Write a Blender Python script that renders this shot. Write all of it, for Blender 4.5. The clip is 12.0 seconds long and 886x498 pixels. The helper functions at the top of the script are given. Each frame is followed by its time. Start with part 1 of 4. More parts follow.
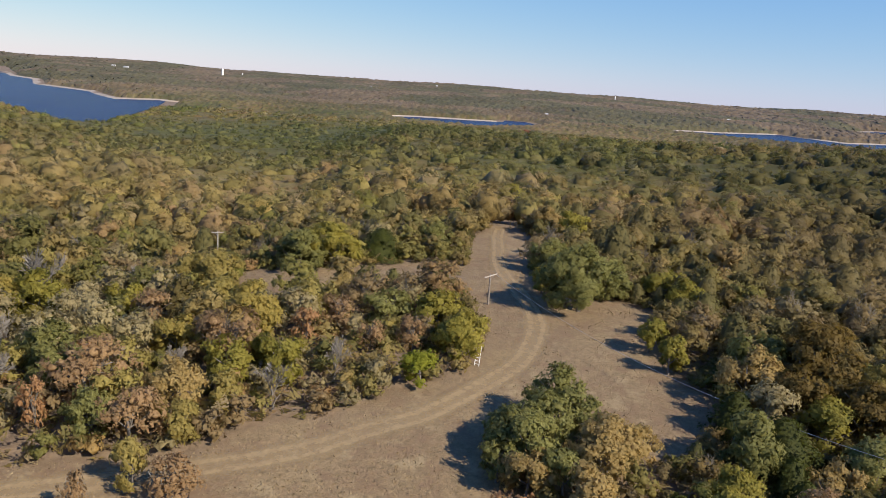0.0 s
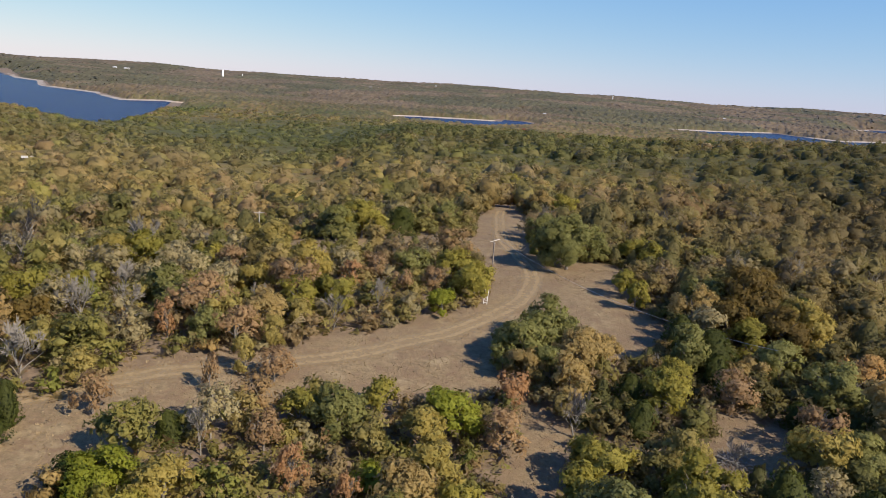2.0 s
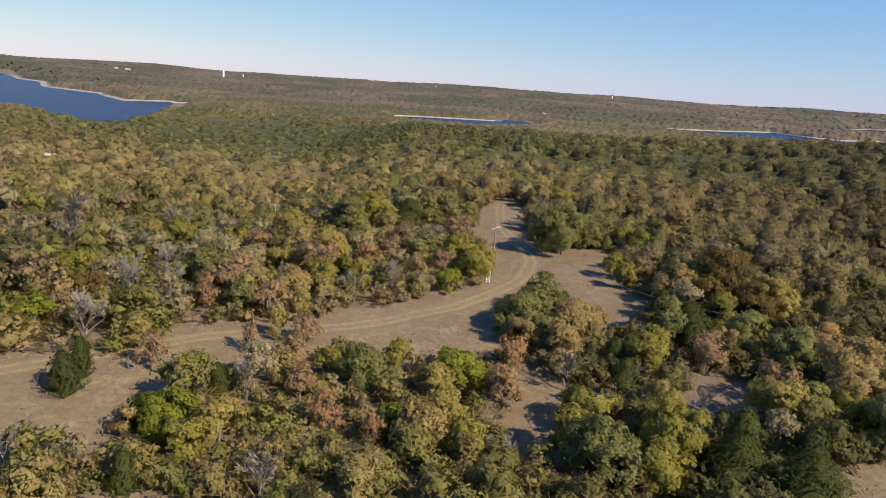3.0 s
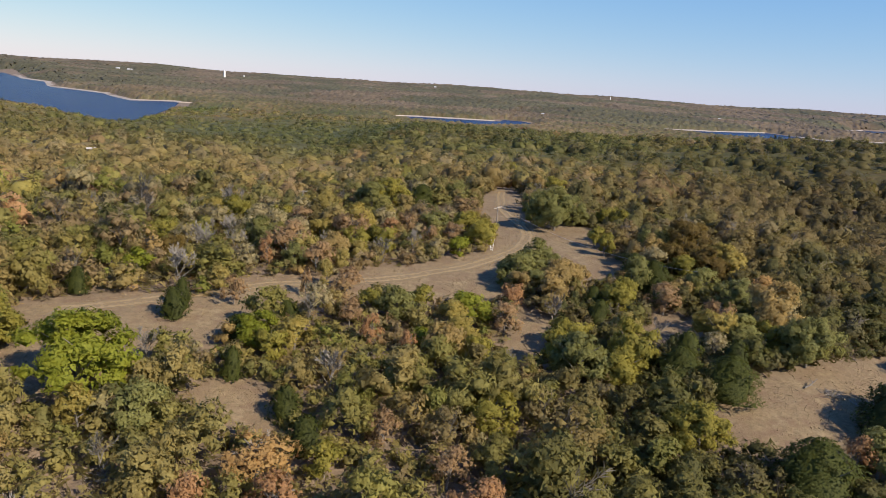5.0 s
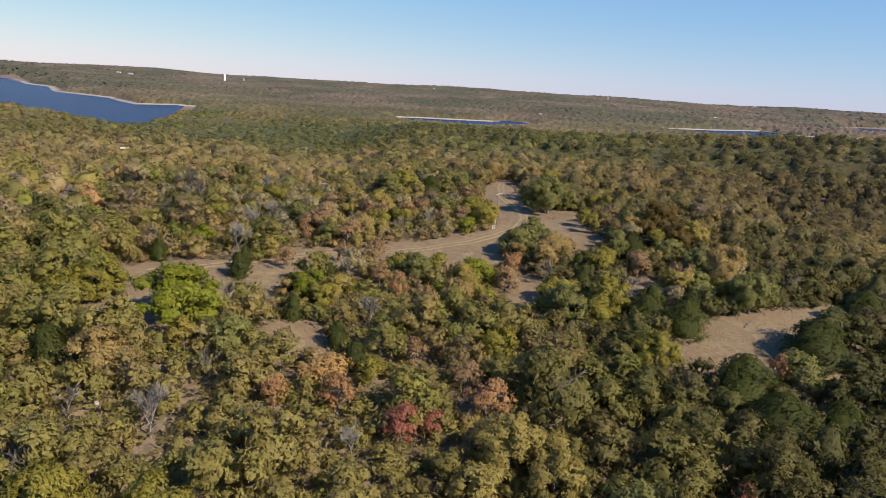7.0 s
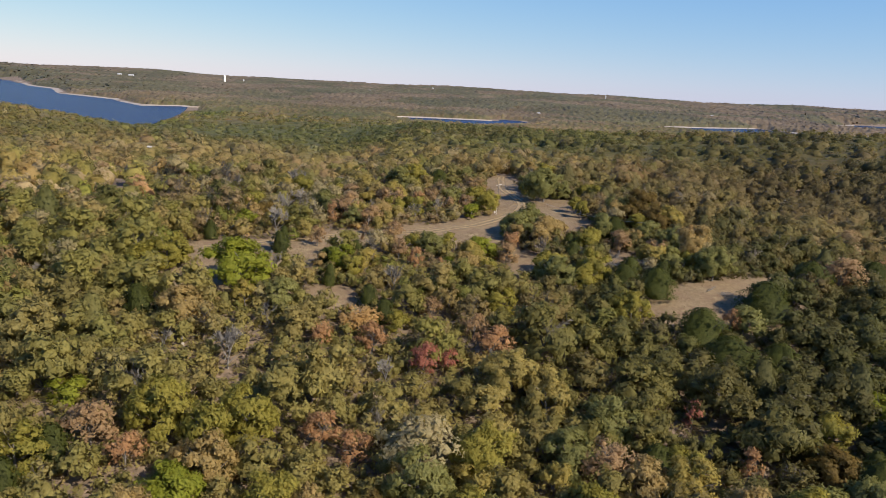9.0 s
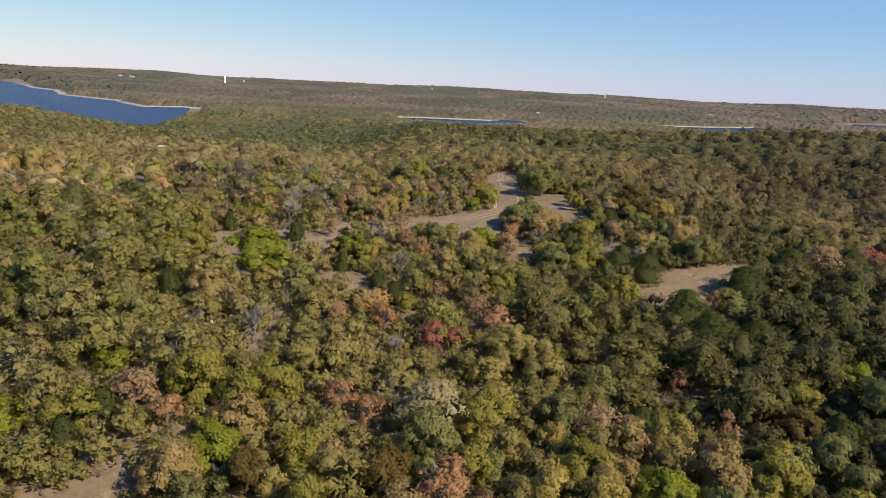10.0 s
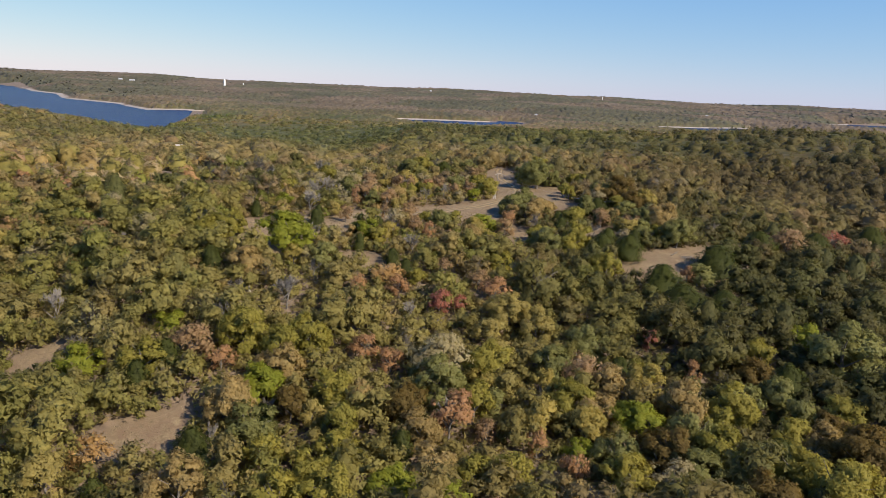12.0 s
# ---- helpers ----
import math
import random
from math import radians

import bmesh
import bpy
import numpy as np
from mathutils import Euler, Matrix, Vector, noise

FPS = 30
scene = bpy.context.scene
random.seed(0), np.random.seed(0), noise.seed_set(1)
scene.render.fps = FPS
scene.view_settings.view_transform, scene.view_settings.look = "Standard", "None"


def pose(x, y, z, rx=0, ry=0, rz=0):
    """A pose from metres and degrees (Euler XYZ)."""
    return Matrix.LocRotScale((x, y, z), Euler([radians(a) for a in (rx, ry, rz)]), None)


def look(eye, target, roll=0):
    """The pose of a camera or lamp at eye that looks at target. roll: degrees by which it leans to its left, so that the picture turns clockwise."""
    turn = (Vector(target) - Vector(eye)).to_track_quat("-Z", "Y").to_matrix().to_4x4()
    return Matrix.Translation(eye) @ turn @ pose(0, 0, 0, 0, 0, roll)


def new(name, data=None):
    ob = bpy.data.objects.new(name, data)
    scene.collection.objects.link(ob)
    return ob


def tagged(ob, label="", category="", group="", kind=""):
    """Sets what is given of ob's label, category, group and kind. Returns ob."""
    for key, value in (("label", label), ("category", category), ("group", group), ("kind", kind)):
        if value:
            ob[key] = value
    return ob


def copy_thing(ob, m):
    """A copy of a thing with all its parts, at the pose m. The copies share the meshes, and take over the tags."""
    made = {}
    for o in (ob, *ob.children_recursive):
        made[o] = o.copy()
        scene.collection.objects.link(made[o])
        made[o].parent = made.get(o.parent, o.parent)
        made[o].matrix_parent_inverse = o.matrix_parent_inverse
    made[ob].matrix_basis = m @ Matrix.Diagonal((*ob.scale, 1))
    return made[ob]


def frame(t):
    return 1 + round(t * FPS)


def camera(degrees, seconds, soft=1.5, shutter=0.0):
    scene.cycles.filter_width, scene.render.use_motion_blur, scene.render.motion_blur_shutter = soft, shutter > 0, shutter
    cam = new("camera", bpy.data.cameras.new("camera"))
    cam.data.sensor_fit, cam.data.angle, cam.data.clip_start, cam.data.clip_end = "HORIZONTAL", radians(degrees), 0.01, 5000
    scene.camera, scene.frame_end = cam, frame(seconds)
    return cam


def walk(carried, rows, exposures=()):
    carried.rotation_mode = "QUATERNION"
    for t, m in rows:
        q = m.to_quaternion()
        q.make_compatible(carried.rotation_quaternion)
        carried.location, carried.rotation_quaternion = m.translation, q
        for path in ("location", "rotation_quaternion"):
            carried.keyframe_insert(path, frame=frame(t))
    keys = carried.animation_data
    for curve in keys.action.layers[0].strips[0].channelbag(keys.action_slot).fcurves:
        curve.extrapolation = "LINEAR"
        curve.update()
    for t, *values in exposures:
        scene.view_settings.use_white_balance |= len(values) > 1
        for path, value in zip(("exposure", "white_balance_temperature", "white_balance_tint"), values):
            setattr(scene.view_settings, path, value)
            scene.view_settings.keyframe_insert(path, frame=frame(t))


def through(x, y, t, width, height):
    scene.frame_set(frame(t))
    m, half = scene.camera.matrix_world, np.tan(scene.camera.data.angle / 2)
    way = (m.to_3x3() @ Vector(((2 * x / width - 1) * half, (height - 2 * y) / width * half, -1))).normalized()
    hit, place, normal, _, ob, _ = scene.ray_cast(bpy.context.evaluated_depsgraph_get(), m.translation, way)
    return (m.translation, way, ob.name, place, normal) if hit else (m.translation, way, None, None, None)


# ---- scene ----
cam = camera(62.3, 12.0, soft=0.75)
PATH = [
    (0, (-0.815, -0.187, 29.562), (-0.783, 1.765, 29.126), 4.2),
    (0.5, (-1.454, -6.068, 29.49), (-1.421, -4.116, 29.053), 4.2),
    (1, (-2.063, -12.321, 29.389), (-2.03, -10.369, 28.954), 4.2),
    (1.5, (-2.683, -18.59, 29.454), (-2.649, -16.638, 29.019), 4.2),
    (2, (-3.298, -24.69, 29.419), (-3.263, -22.738, 28.984), 4.0),
    (2.5, (-3.811, -30.79, 29.282), (-3.776, -28.839, 28.847), 4.0),
    (3, (-4.397, -36.574, 29.348), (-4.362, -34.623, 28.914), 3.9),
    (5, (-6.913, -61.443, 29.226), (-6.875, -59.49, 28.793), 4.0),
    (5.5, (-7.435, -67.66, 29.298), (-7.398, -65.708, 28.866), 3.7),
    (6, (-7.989, -73.821, 29.282), (-7.951, -71.869, 28.85), 3.6),
    (6.5, (-8.697, -79.987, 29.319), (-8.657, -78.034, 28.889), 3.6),
    (7, (-9.262, -86.069, 29.371), (-9.223, -84.116, 28.942), 3.5),
    (9, (-11.625, -108.815, 29.977), (-11.584, -106.862, 29.547), 3.2),
    (9.5, (-12.126, -114.278, 29.996), (-12.085, -112.326, 29.566), 3.1),
    (10, (-12.581, -119.645, 29.888), (-12.54, -117.692, 29.459), 3.0),
    (10.5, (-12.982, -124.998, 29.734), (-12.94, -123.044, 29.306), 2.9),
    (11, (-13.366, -129.975, 29.562), (-13.324, -128.021, 29.136), 2.8),
    (11.5, (-13.757, -134.686, 29.572), (-13.714, -132.733, 29.147), 2.8),
    (12, (-14.241, -138.649, 29.437), (-14.197, -136.695, 29.014), 2.8),
]
walk(cam, [(t, look(eye, target, roll)) for t, eye, target, roll in PATH])

# ---- light ----
SUN_DIR = Vector((0.80, -0.60, 0.78)).normalized()
sun_data = bpy.data.lights.new("sun", "SUN")
sun_data.energy, sun_data.angle, sun_data.color = 5.15, radians(0.53), (1.0, 0.885, 0.75)
sun = new("sun", sun_data)
sun.matrix_world = look(SUN_DIR * 300, (0, 0, 0))

world = bpy.data.worlds.new("sky")
scene.world = world
world.use_nodes = True
wn = world.node_tree
sky = wn.nodes.new("ShaderNodeTexSky")
sky.sky_type, sky.sun_disc = "NISHITA", False
sky.sun_elevation = math.asin(SUN_DIR.z)
sky.sun_rotation = math.atan2(SUN_DIR.x, SUN_DIR.y)
sky.air_density, sky.dust_density, sky.ozone_density = 1.0, 0.1, 4.0
wn.nodes["Background"].inputs["Strength"].default_value = 0.126
split, join = wn.nodes.new("ShaderNodeSeparateColor"), wn.nodes.new("ShaderNodeCombineColor")
wn.links.new(sky.outputs["Color"], split.inputs["Color"])
for channel, softness in (("Red", 0.95), ("Green", 0.68), ("Blue", 0.205)):
    soft = wn.nodes.new("ShaderNodeMath")
    soft.operation = "POWER"
    soft.inputs[1].default_value = softness
    wn.links.new(split.outputs[channel], soft.inputs[0])
    wn.links.new(soft.outputs[0], join.inputs[channel])
tint = wn.nodes.new("ShaderNodeMix")
tint.data_type, tint.blend_type = "RGBA", "MULTIPLY"
tint.inputs[0].default_value = 1.0
tint.inputs[7].default_value = (0.538, 0.955, 2.93, 1)
wn.links.new(join.outputs["Color"], tint.inputs[6])
wn.links.new(tint.outputs[2], wn.nodes["Background"].inputs["Color"])
scene.view_settings.exposure = 0.58


# ---- materials ----
def shader(name):
    m = bpy.data.materials.new(name)
    m.use_nodes = True
    nt = m.node_tree
    return m, nt, nt.nodes["Principled BSDF"]


def node(nt, kind, **values):
    n = nt.nodes.new(kind)
    for key, value in values.items():
        n.inputs[key.replace("_", " ")].default_value = value
    return n


def mixed(nt, fac, a, b, blend="MIX"):
    """A colour mix; fac, a and b are sockets or values."""
    n = nt.nodes.new("ShaderNodeMix")
    n.data_type, n.blend_type = "RGBA", blend
    for socket, value in ((n.inputs[0], fac), (n.inputs[6], a), (n.inputs[7], b)):
        if isinstance(value, bpy.types.NodeSocket):
            nt.links.new(value, socket)
        elif isinstance(value, (int, float)):
            socket.default_value = value
        else:
            socket.default_value = (*value, 1)
    return n.outputs[2]


def ramp(nt, value, lo, hi):
    n = nt.nodes.new("ShaderNodeMapRange")
    n.inputs["From Min"].default_value, n.inputs["From Max"].default_value = lo, hi
    nt.links.new(value, n.inputs["Value"])
    return n.outputs["Result"]


def noise_of(nt, scale, detail=3.0, rough=0.6):
    n = node(nt, "ShaderNodeTexNoise", Scale=scale, Detail=detail, Roughness=rough)
    co = nt.nodes.new("ShaderNodeNewGeometry")
    nt.links.new(co.outputs["Position"], n.inputs["Vector"])
    return n.outputs["Fac"]


def leafy(nt, bsdf, colour, through=0.5, grain=3.6):
    """Leaves: a matte surface that lets some of the light through; outer sprays are broken up into single leaves."""
    nt.links.new(colour, bsdf.inputs["Base Color"])
    bsdf.inputs["Roughness"].default_value = 0.62
    bsdf.inputs["Specular IOR Level"].default_value = 0.25
    back = nt.nodes.new("ShaderNodeBsdfTranslucent")
    nt.links.new(colour, back.inputs["Color"])
    mix = nt.nodes.new("ShaderNodeMixShader")
    mix.inputs[0].default_value = through
    nt.links.new(bsdf.outputs[0], mix.inputs[1])
    nt.links.new(back.outputs[0], mix.inputs[2])
    inner = nt.nodes.new("ShaderNodeAttribute")
    inner.attribute_name = "inner"
    leaf = nt.nodes.new("ShaderNodeMath")
    leaf.operation = "ADD"
    nt.links.new(inner.outputs["Fac"], leaf.inputs[0])
    nt.links.new(noise_of(nt, grain, 3.0, 0.62), leaf.inputs[1])
    gate = nt.nodes.new("ShaderNodeMath")
    gate.operation = "GREATER_THAN"
    gate.inputs[1].default_value = 0.49
    nt.links.new(leaf.outputs[0], gate.inputs[0])
    gap = nt.nodes.new("ShaderNodeBsdfTransparent")
    cut = nt.nodes.new("ShaderNodeMixShader")
    nt.links.new(gate.outputs[0], cut.inputs[0])
    nt.links.new(gap.outputs[0], cut.inputs[1])
    nt.links.new(mix.outputs[0], cut.inputs[2])
    nt.links.new(cut.outputs[0], nt.nodes["Material Output"].inputs["Surface"])


def leaf_relief(nt, bsdf, scale):
    """Single leaves of a spray, as relief."""
    bump = node(nt, "ShaderNodeBump", Strength=0.8, Distance=0.5 / scale)
    nt.links.new(noise_of(nt, scale, 3.0, 0.7), bump.inputs["Height"])
    nt.links.new(bump.outputs["Normal"], bsdf.inputs["Normal"])


def leaf_material(name, dark, mid, light):
    """Leaf colour: from tree to tree by the object's random, from spray to spray by the island's."""
    m, nt, bsdf = shader(name)
    dark, mid, light = [(r * 1.07, g * 1.03, b * 0.88) for r, g, b in (dark, mid, light)]
    info = nt.nodes.new("ShaderNodeObjectInfo")
    geo = nt.nodes.new("ShaderNodeNewGeometry")
    tree = mixed(nt, info.outputs["Random"], dark, light)
    spray = mixed(nt, geo.outputs["Random Per Island"], dark, light)
    c = mixed(nt, 0.5, tree, mid)
    c = mixed(nt, 0.30, c, spray)
    patch = ramp(nt, noise_of(nt, 0.9, 2.0), 0.35, 0.7)
    c = mixed(nt, patch, c, mixed(nt, 0.45, c, light))
    c = mixed(nt, ramp(nt, noise_of(nt, 4.2, 4.0, 0.72), 0.38, 0.58), mixed(nt, 0.5, c, dark), c)
    leaf_relief(nt, bsdf, 4.5)
    leafy(nt, bsdf, c)
    return m


LEAF = {
    "og": leaf_material("olive_leaves", (0.125, 0.126, 0.022), (0.262, 0.240, 0.050), (0.405, 0.345, 0.078)),
    "dg": leaf_material("grey_green_leaves", (0.092, 0.096, 0.028), (0.205, 0.206, 0.068), (0.325, 0.319, 0.122)),
    "yg": leaf_material("yellow_green_leaves", (0.114, 0.137, 0.013), (0.217, 0.249, 0.023), (0.332, 0.340, 0.047)),
    "yo": leaf_material("yellowing_olive_leaves", (0.180, 0.160, 0.042), (0.345, 0.285, 0.080), (0.500, 0.390, 0.120)),
    "bo": leaf_material("brown_olive_leaves", (0.166, 0.126, 0.049), (0.338, 0.255, 0.107), (0.477, 0.356, 0.159)),
    "br": leaf_material("brown_leaves", (0.179, 0.112, 0.063), (0.347, 0.228, 0.124), (0.462, 0.324, 0.187)),
    "tw": leaf_material("dry_grey_leaves", (0.190, 0.158, 0.088), (0.345, 0.296, 0.166), (0.470, 0.405, 0.238)),
    # do: brown-olive leaves, darkened to hold the shade of the eastern woods
    "do": leaf_material("shaded_brown_olive_leaves", (0.069, 0.050, 0.013), (0.155, 0.111, 0.028), (0.237, 0.164, 0.048)),
    "bt": leaf_material("tan_leaves", (0.246, 0.152, 0.059), (0.451, 0.286, 0.114), (0.576, 0.382, 0.171)),
    "or": leaf_material("orange_leaves", (0.225, 0.121, 0.060), (0.408, 0.229, 0.117), (0.523, 0.326, 0.179)),
    "ye": leaf_material("yellow_leaves", (0.185, 0.155, 0.050), (0.335, 0.280, 0.094), (0.445, 0.368, 0.132)),
    "rd": leaf_material("red_leaves", (0.198, 0.069, 0.051), (0.382, 0.140, 0.106), (0.477, 0.222, 0.163)),
    "cd": leaf_material("juniper_needles", (0.028, 0.036, 0.007), (0.060, 0.072, 0.014), (0.108, 0.122, 0.024)),
    "gy": leaf_material("withered_leaves", (0.146, 0.102, 0.055), (0.261, 0.186, 0.105), (0.363, 0.260, 0.155)),
}


def bark_material(name, dark, light):
    m, nt, bsdf = shader(name)
    info = nt.nodes.new("ShaderNodeObjectInfo")
    c = mixed(nt, ramp(nt, noise_of(nt, 6.0, 4.0), 0.3, 0.7), dark, light)
    c = mixed(nt, ramp(nt, info.outputs["Random"], 0.0, 2.5), c, light)
    nt.links.new(c, bsdf.inputs["Base Color"])
    bsdf.inputs["Roughness"].default_value = 0.9
    return m


BARK = bark_material("oak_bark", (0.070, 0.058, 0.048), (0.200, 0.175, 0.150))
GREY_BARK = bark_material("bare_grey_bark", (0.110, 0.094, 0.075), (0.250, 0.222, 0.185))

# dry prairie grass with bare reddish earth between the tufts
GROUND, nt, bsdf = shader("dry_grass_ground")
c = mixed(nt, ramp(nt, noise_of(nt, 0.14, 4.0), 0.35, 0.65), (0.178, 0.116, 0.060), (0.226, 0.160, 0.080))
c = mixed(nt, ramp(nt, noise_of(nt, 1.6, 5.0, 0.7), 0.42, 0.72), c, (0.108, 0.078, 0.036))
c = mixed(nt, ramp(nt, noise_of(nt, 5.0, 4.0, 0.7), 0.5, 0.8), c, (0.262, 0.196, 0.106))
c = mixed(nt, ramp(nt, noise_of(nt, 0.45, 5.0, 0.65), 0.48, 0.68), c, (0.155, 0.098, 0.052))
c = mixed(nt, ramp(nt, noise_of(nt, 0.31, 4.0, 0.7), 0.56, 0.72), c, (0.262, 0.198, 0.104))
cover = nt.nodes.new("ShaderNodeAttribute")
cover.attribute_name = "litter"
c = mixed(nt, cover.outputs["Fac"], c, mixed(nt, ramp(nt, noise_of(nt, 0.8, 5.0), 0.4, 0.6), (0.110, 0.078, 0.050), (0.200, 0.142, 0.090)))
nt.links.new(c, bsdf.inputs["Base Color"])
bsdf.inputs["Roughness"].default_value = 0.95
bump = node(nt, "ShaderNodeBump", Strength=0.7, Distance=0.25)
nt.links.new(noise_of(nt, 3.0, 6.0, 0.7), bump.inputs["Height"])
nt.links.new(bump.outputs["Normal"], bsdf.inputs["Normal"])

# trodden earth of the wheel tracks, thinning out at the edges
TRACK, nt, bsdf = shader("trodden_earth")
c = mixed(nt, ramp(nt, noise_of(nt, 1.2, 5.0), 0.35, 0.7), (0.268, 0.190, 0.098), (0.318, 0.232, 0.120))
nt.links.new(c, bsdf.inputs["Base Color"])
bsdf.inputs["Roughness"].default_value = 0.95
worn = nt.nodes.new("ShaderNodeAttribute")
worn.attribute_name = "worn"
sub = nt.nodes.new("ShaderNodeMath")
sub.operation = "MULTIPLY_ADD"
nt.links.new(noise_of(nt, 1.4, 5.0, 0.7), sub.inputs[0])
sub.inputs[1].default_value = 0.9
nt.links.new(worn.outputs["Fac"], sub.inputs[2])
clear = nt.nodes.new("ShaderNodeBsdfTransparent")
mix = nt.nodes.new("ShaderNodeMixShader")
inv = ramp(nt, sub.outputs[0], 0.55, 1.45)
nt.links.new(inv, mix.inputs[0])
nt.links.new(clear.outputs[0], mix.inputs[1])
nt.links.new(bsdf.outputs[0], mix.inputs[2])
nt.links.new(mix.outputs[0], nt.nodes["Material Output"].inputs["Surface"])

WATER, nt, bsdf = shader("lake_water")
c = mixed(nt, ramp(nt, noise_of(nt, 0.006, 3.0), 0.4, 0.6), (0.002, 0.015, 0.066), (0.003, 0.019, 0.080))
nt.links.new(c, bsdf.inputs["Base Color"])
bsdf.inputs["Roughness"].default_value = 0.22
bsdf.inputs["IOR"].default_value = 1.12
bsdf.inputs["Specular IOR Level"].default_value = 0.035
bump = node(nt, "ShaderNodeBump", Strength=0.8, Distance=0.6)
nt.links.new(noise_of(nt, 0.25, 4.0), bump.inputs["Height"])
nt.links.new(bump.outputs["Normal"], bsdf.inputs["Normal"])


def plain(name, a, b, scale, rough=0.8, metal=0.0):
    m, nt, bsdf = shader(name)
    nt.links.new(mixed(nt, ramp(nt, noise_of(nt, scale, 4.0), 0.35, 0.65), a, b), bsdf.inputs["Base Color"])
    bsdf.inputs["Roughness"].default_value = rough
    bsdf.inputs["Metallic"].default_value = metal
    return m


SAND = plain("shore_sand", (0.27, 0.215, 0.16), (0.37, 0.31, 0.24), 0.05)
DRY = plain("dry_blades", (0.175, 0.122, 0.062), (0.250, 0.187, 0.098), 1.0)
TIMBER = plain("weathered_timber", (0.16, 0.13, 0.105), (0.27, 0.23, 0.19), 4.0)
PALE_TIMBER = plain("pale_timber", (0.32, 0.29, 0.245), (0.45, 0.41, 0.36), 4.0)
WHITE = plain("white_paint", (0.70, 0.70, 0.68), (0.82, 0.82, 0.80), 2.0, 0.5)
WIRE = plain("wire", (0.30, 0.30, 0.30), (0.45, 0.45, 0.44), 1.0, 0.4, 0.6)
PORCELAIN = plain("insulator", (0.30, 0.20, 0.15), (0.36, 0.25, 0.19), 9.0, 0.3)
ROOF = plain("grey_roof", (0.16, 0.15, 0.15), (0.26, 0.25, 0.24), 0.5)

# far woods take the pigment of each tree from its mesh, painted-in shade included
WOODS, nt, bsdf = shader("woods_leaves")
tone = nt.nodes.new("ShaderNodeAttribute")
tone.attribute_name = "pigment"
geo = nt.nodes.new("ShaderNodeNewGeometry")
deep = mixed(nt, 1.0, tone.outputs["Color"], (0.52, 0.54, 0.54), "MULTIPLY")
c = mixed(nt, ramp(nt, geo.outputs["Random Per Island"], -0.6, 1.0), deep, tone.outputs["Color"])
c = mixed(nt, ramp(nt, noise_of(nt, 3.4, 4.0, 0.72), 0.38, 0.58), mixed(nt, 0.5, c, deep), c)
c = mixed(nt, ramp(nt, noise_of(nt, 0.22, 3.0, 0.6), 0.35, 0.62), mixed(nt, 1.0, c, (0.84, 0.85, 0.86), "MULTIPLY"), c)
leafy(nt, bsdf, c, 0.48, 3.2)
leaf_relief(nt, bsdf, 4.0)
coarse = node(nt, "ShaderNodeBump", Strength=0.6, Distance=0.35)
nt.links.new(noise_of(nt, 1.1, 4.0, 0.65), coarse.inputs["Height"])
nt.links.new(coarse.outputs["Normal"], [n for n in nt.nodes if n.type == "BUMP"][0].inputs["Normal"])


# ---- the lie of the land ----
PROFILE_Y = [-600, -120, -60, -35, -15, 5, 25, 45, 60, 80, 100, 120, 150, 200, 300, 400, 500, 620, 800, 1000, 1700, 2500, 3500, 4500, 5400]
PROFILE_Z = [-30, -26, -23, -20, -15.5, -10.5, -6.2, -4.2, -3, -1.2, -0.5, -0.8, -2.5, -4, -4, -4.5, -7, -10, -24, -28, -26, -16, 2, 22, 34]
LINE_Y = np.arange(-600, 5400, 4.0)
BELL = np.exp(-0.5 * (np.arange(-12, 13) / 4.0) ** 2)
LINE_Z = np.convolve(np.pad(np.interp(LINE_Y, PROFILE_Y, PROFILE_Z), 12, mode="edge"), BELL / BELL.sum(), "valid")
LAKE_Z = -29.8

LAKES = {
    "west": [(-328, 682), (-330, 730), (-362, 880), (-404, 1060), (-455, 1235), (-475, 1262), (-527, 1203), (-618, 1332), (-663, 1414), (-853, 1575),
             (-1033, 1903), (-1174, 2050), (-1585, 2700), (-2500, 3300), (-2500, 1700), (-1000, 1180), (-650, 980), (-510, 862), (-455, 820), (-372, 718)],
    "middle": [(-85, 1300), (-40, 1335), (10, 1346), (115, 1377), (127, 1462), (165, 1450), (175, 1380), (120, 1200), (50, 1120), (-40, 1150)],
    "east": [(385, 1441), (500, 1558), (617, 1617), (813, 1773), (821, 1650), (843, 1528), (980, 1621), (1150, 1640), (900, 1250), (718, 1250), (515, 1330)],
    "far": [(1150, 2250), (1306, 2446), (1700, 2900), (2300, 3000), (2000, 2200), (1260, 2091)],
}


def mound(x, y, cx, cy, sx, sy):
    return np.exp(-0.5 * (((x - cx) / sx) ** 2 + ((y - cy) / sy) ** 2))


def ease(a, b, v):
    u = np.clip((v - a) / (b - a), 0, 1)
    return u * u * (3 - 2 * u)


def inside(poly, x, y):
    res = np.zeros(np.shape(x), bool)
    for (ax, ay), (bx, by) in zip(poly, poly[1:] + poly[:1]):
        if ay != by:
            res ^= ((ay > y) != (by > y)) & (x < (bx - ax) * (y - ay) / (by - ay) + ax)
    return res


def away(poly, x, y, closed=True):
    """Distance to the outline."""
    best = np.full(np.shape(x), 1e9)
    ends = list(zip(poly, poly[1:] + poly[:1])) if closed else list(zip(poly, poly[1:]))
    for (ax, ay), (bx, by) in ends:
        vx, vy = bx - ax, by - ay
        u = np.clip(((x - ax) * vx + (y - ay) * vy) / (vx * vx + vy * vy), 0, 1)
        best = np.minimum(best, np.hypot(x - ax - u * vx, y - ay - u * vy))
    return best


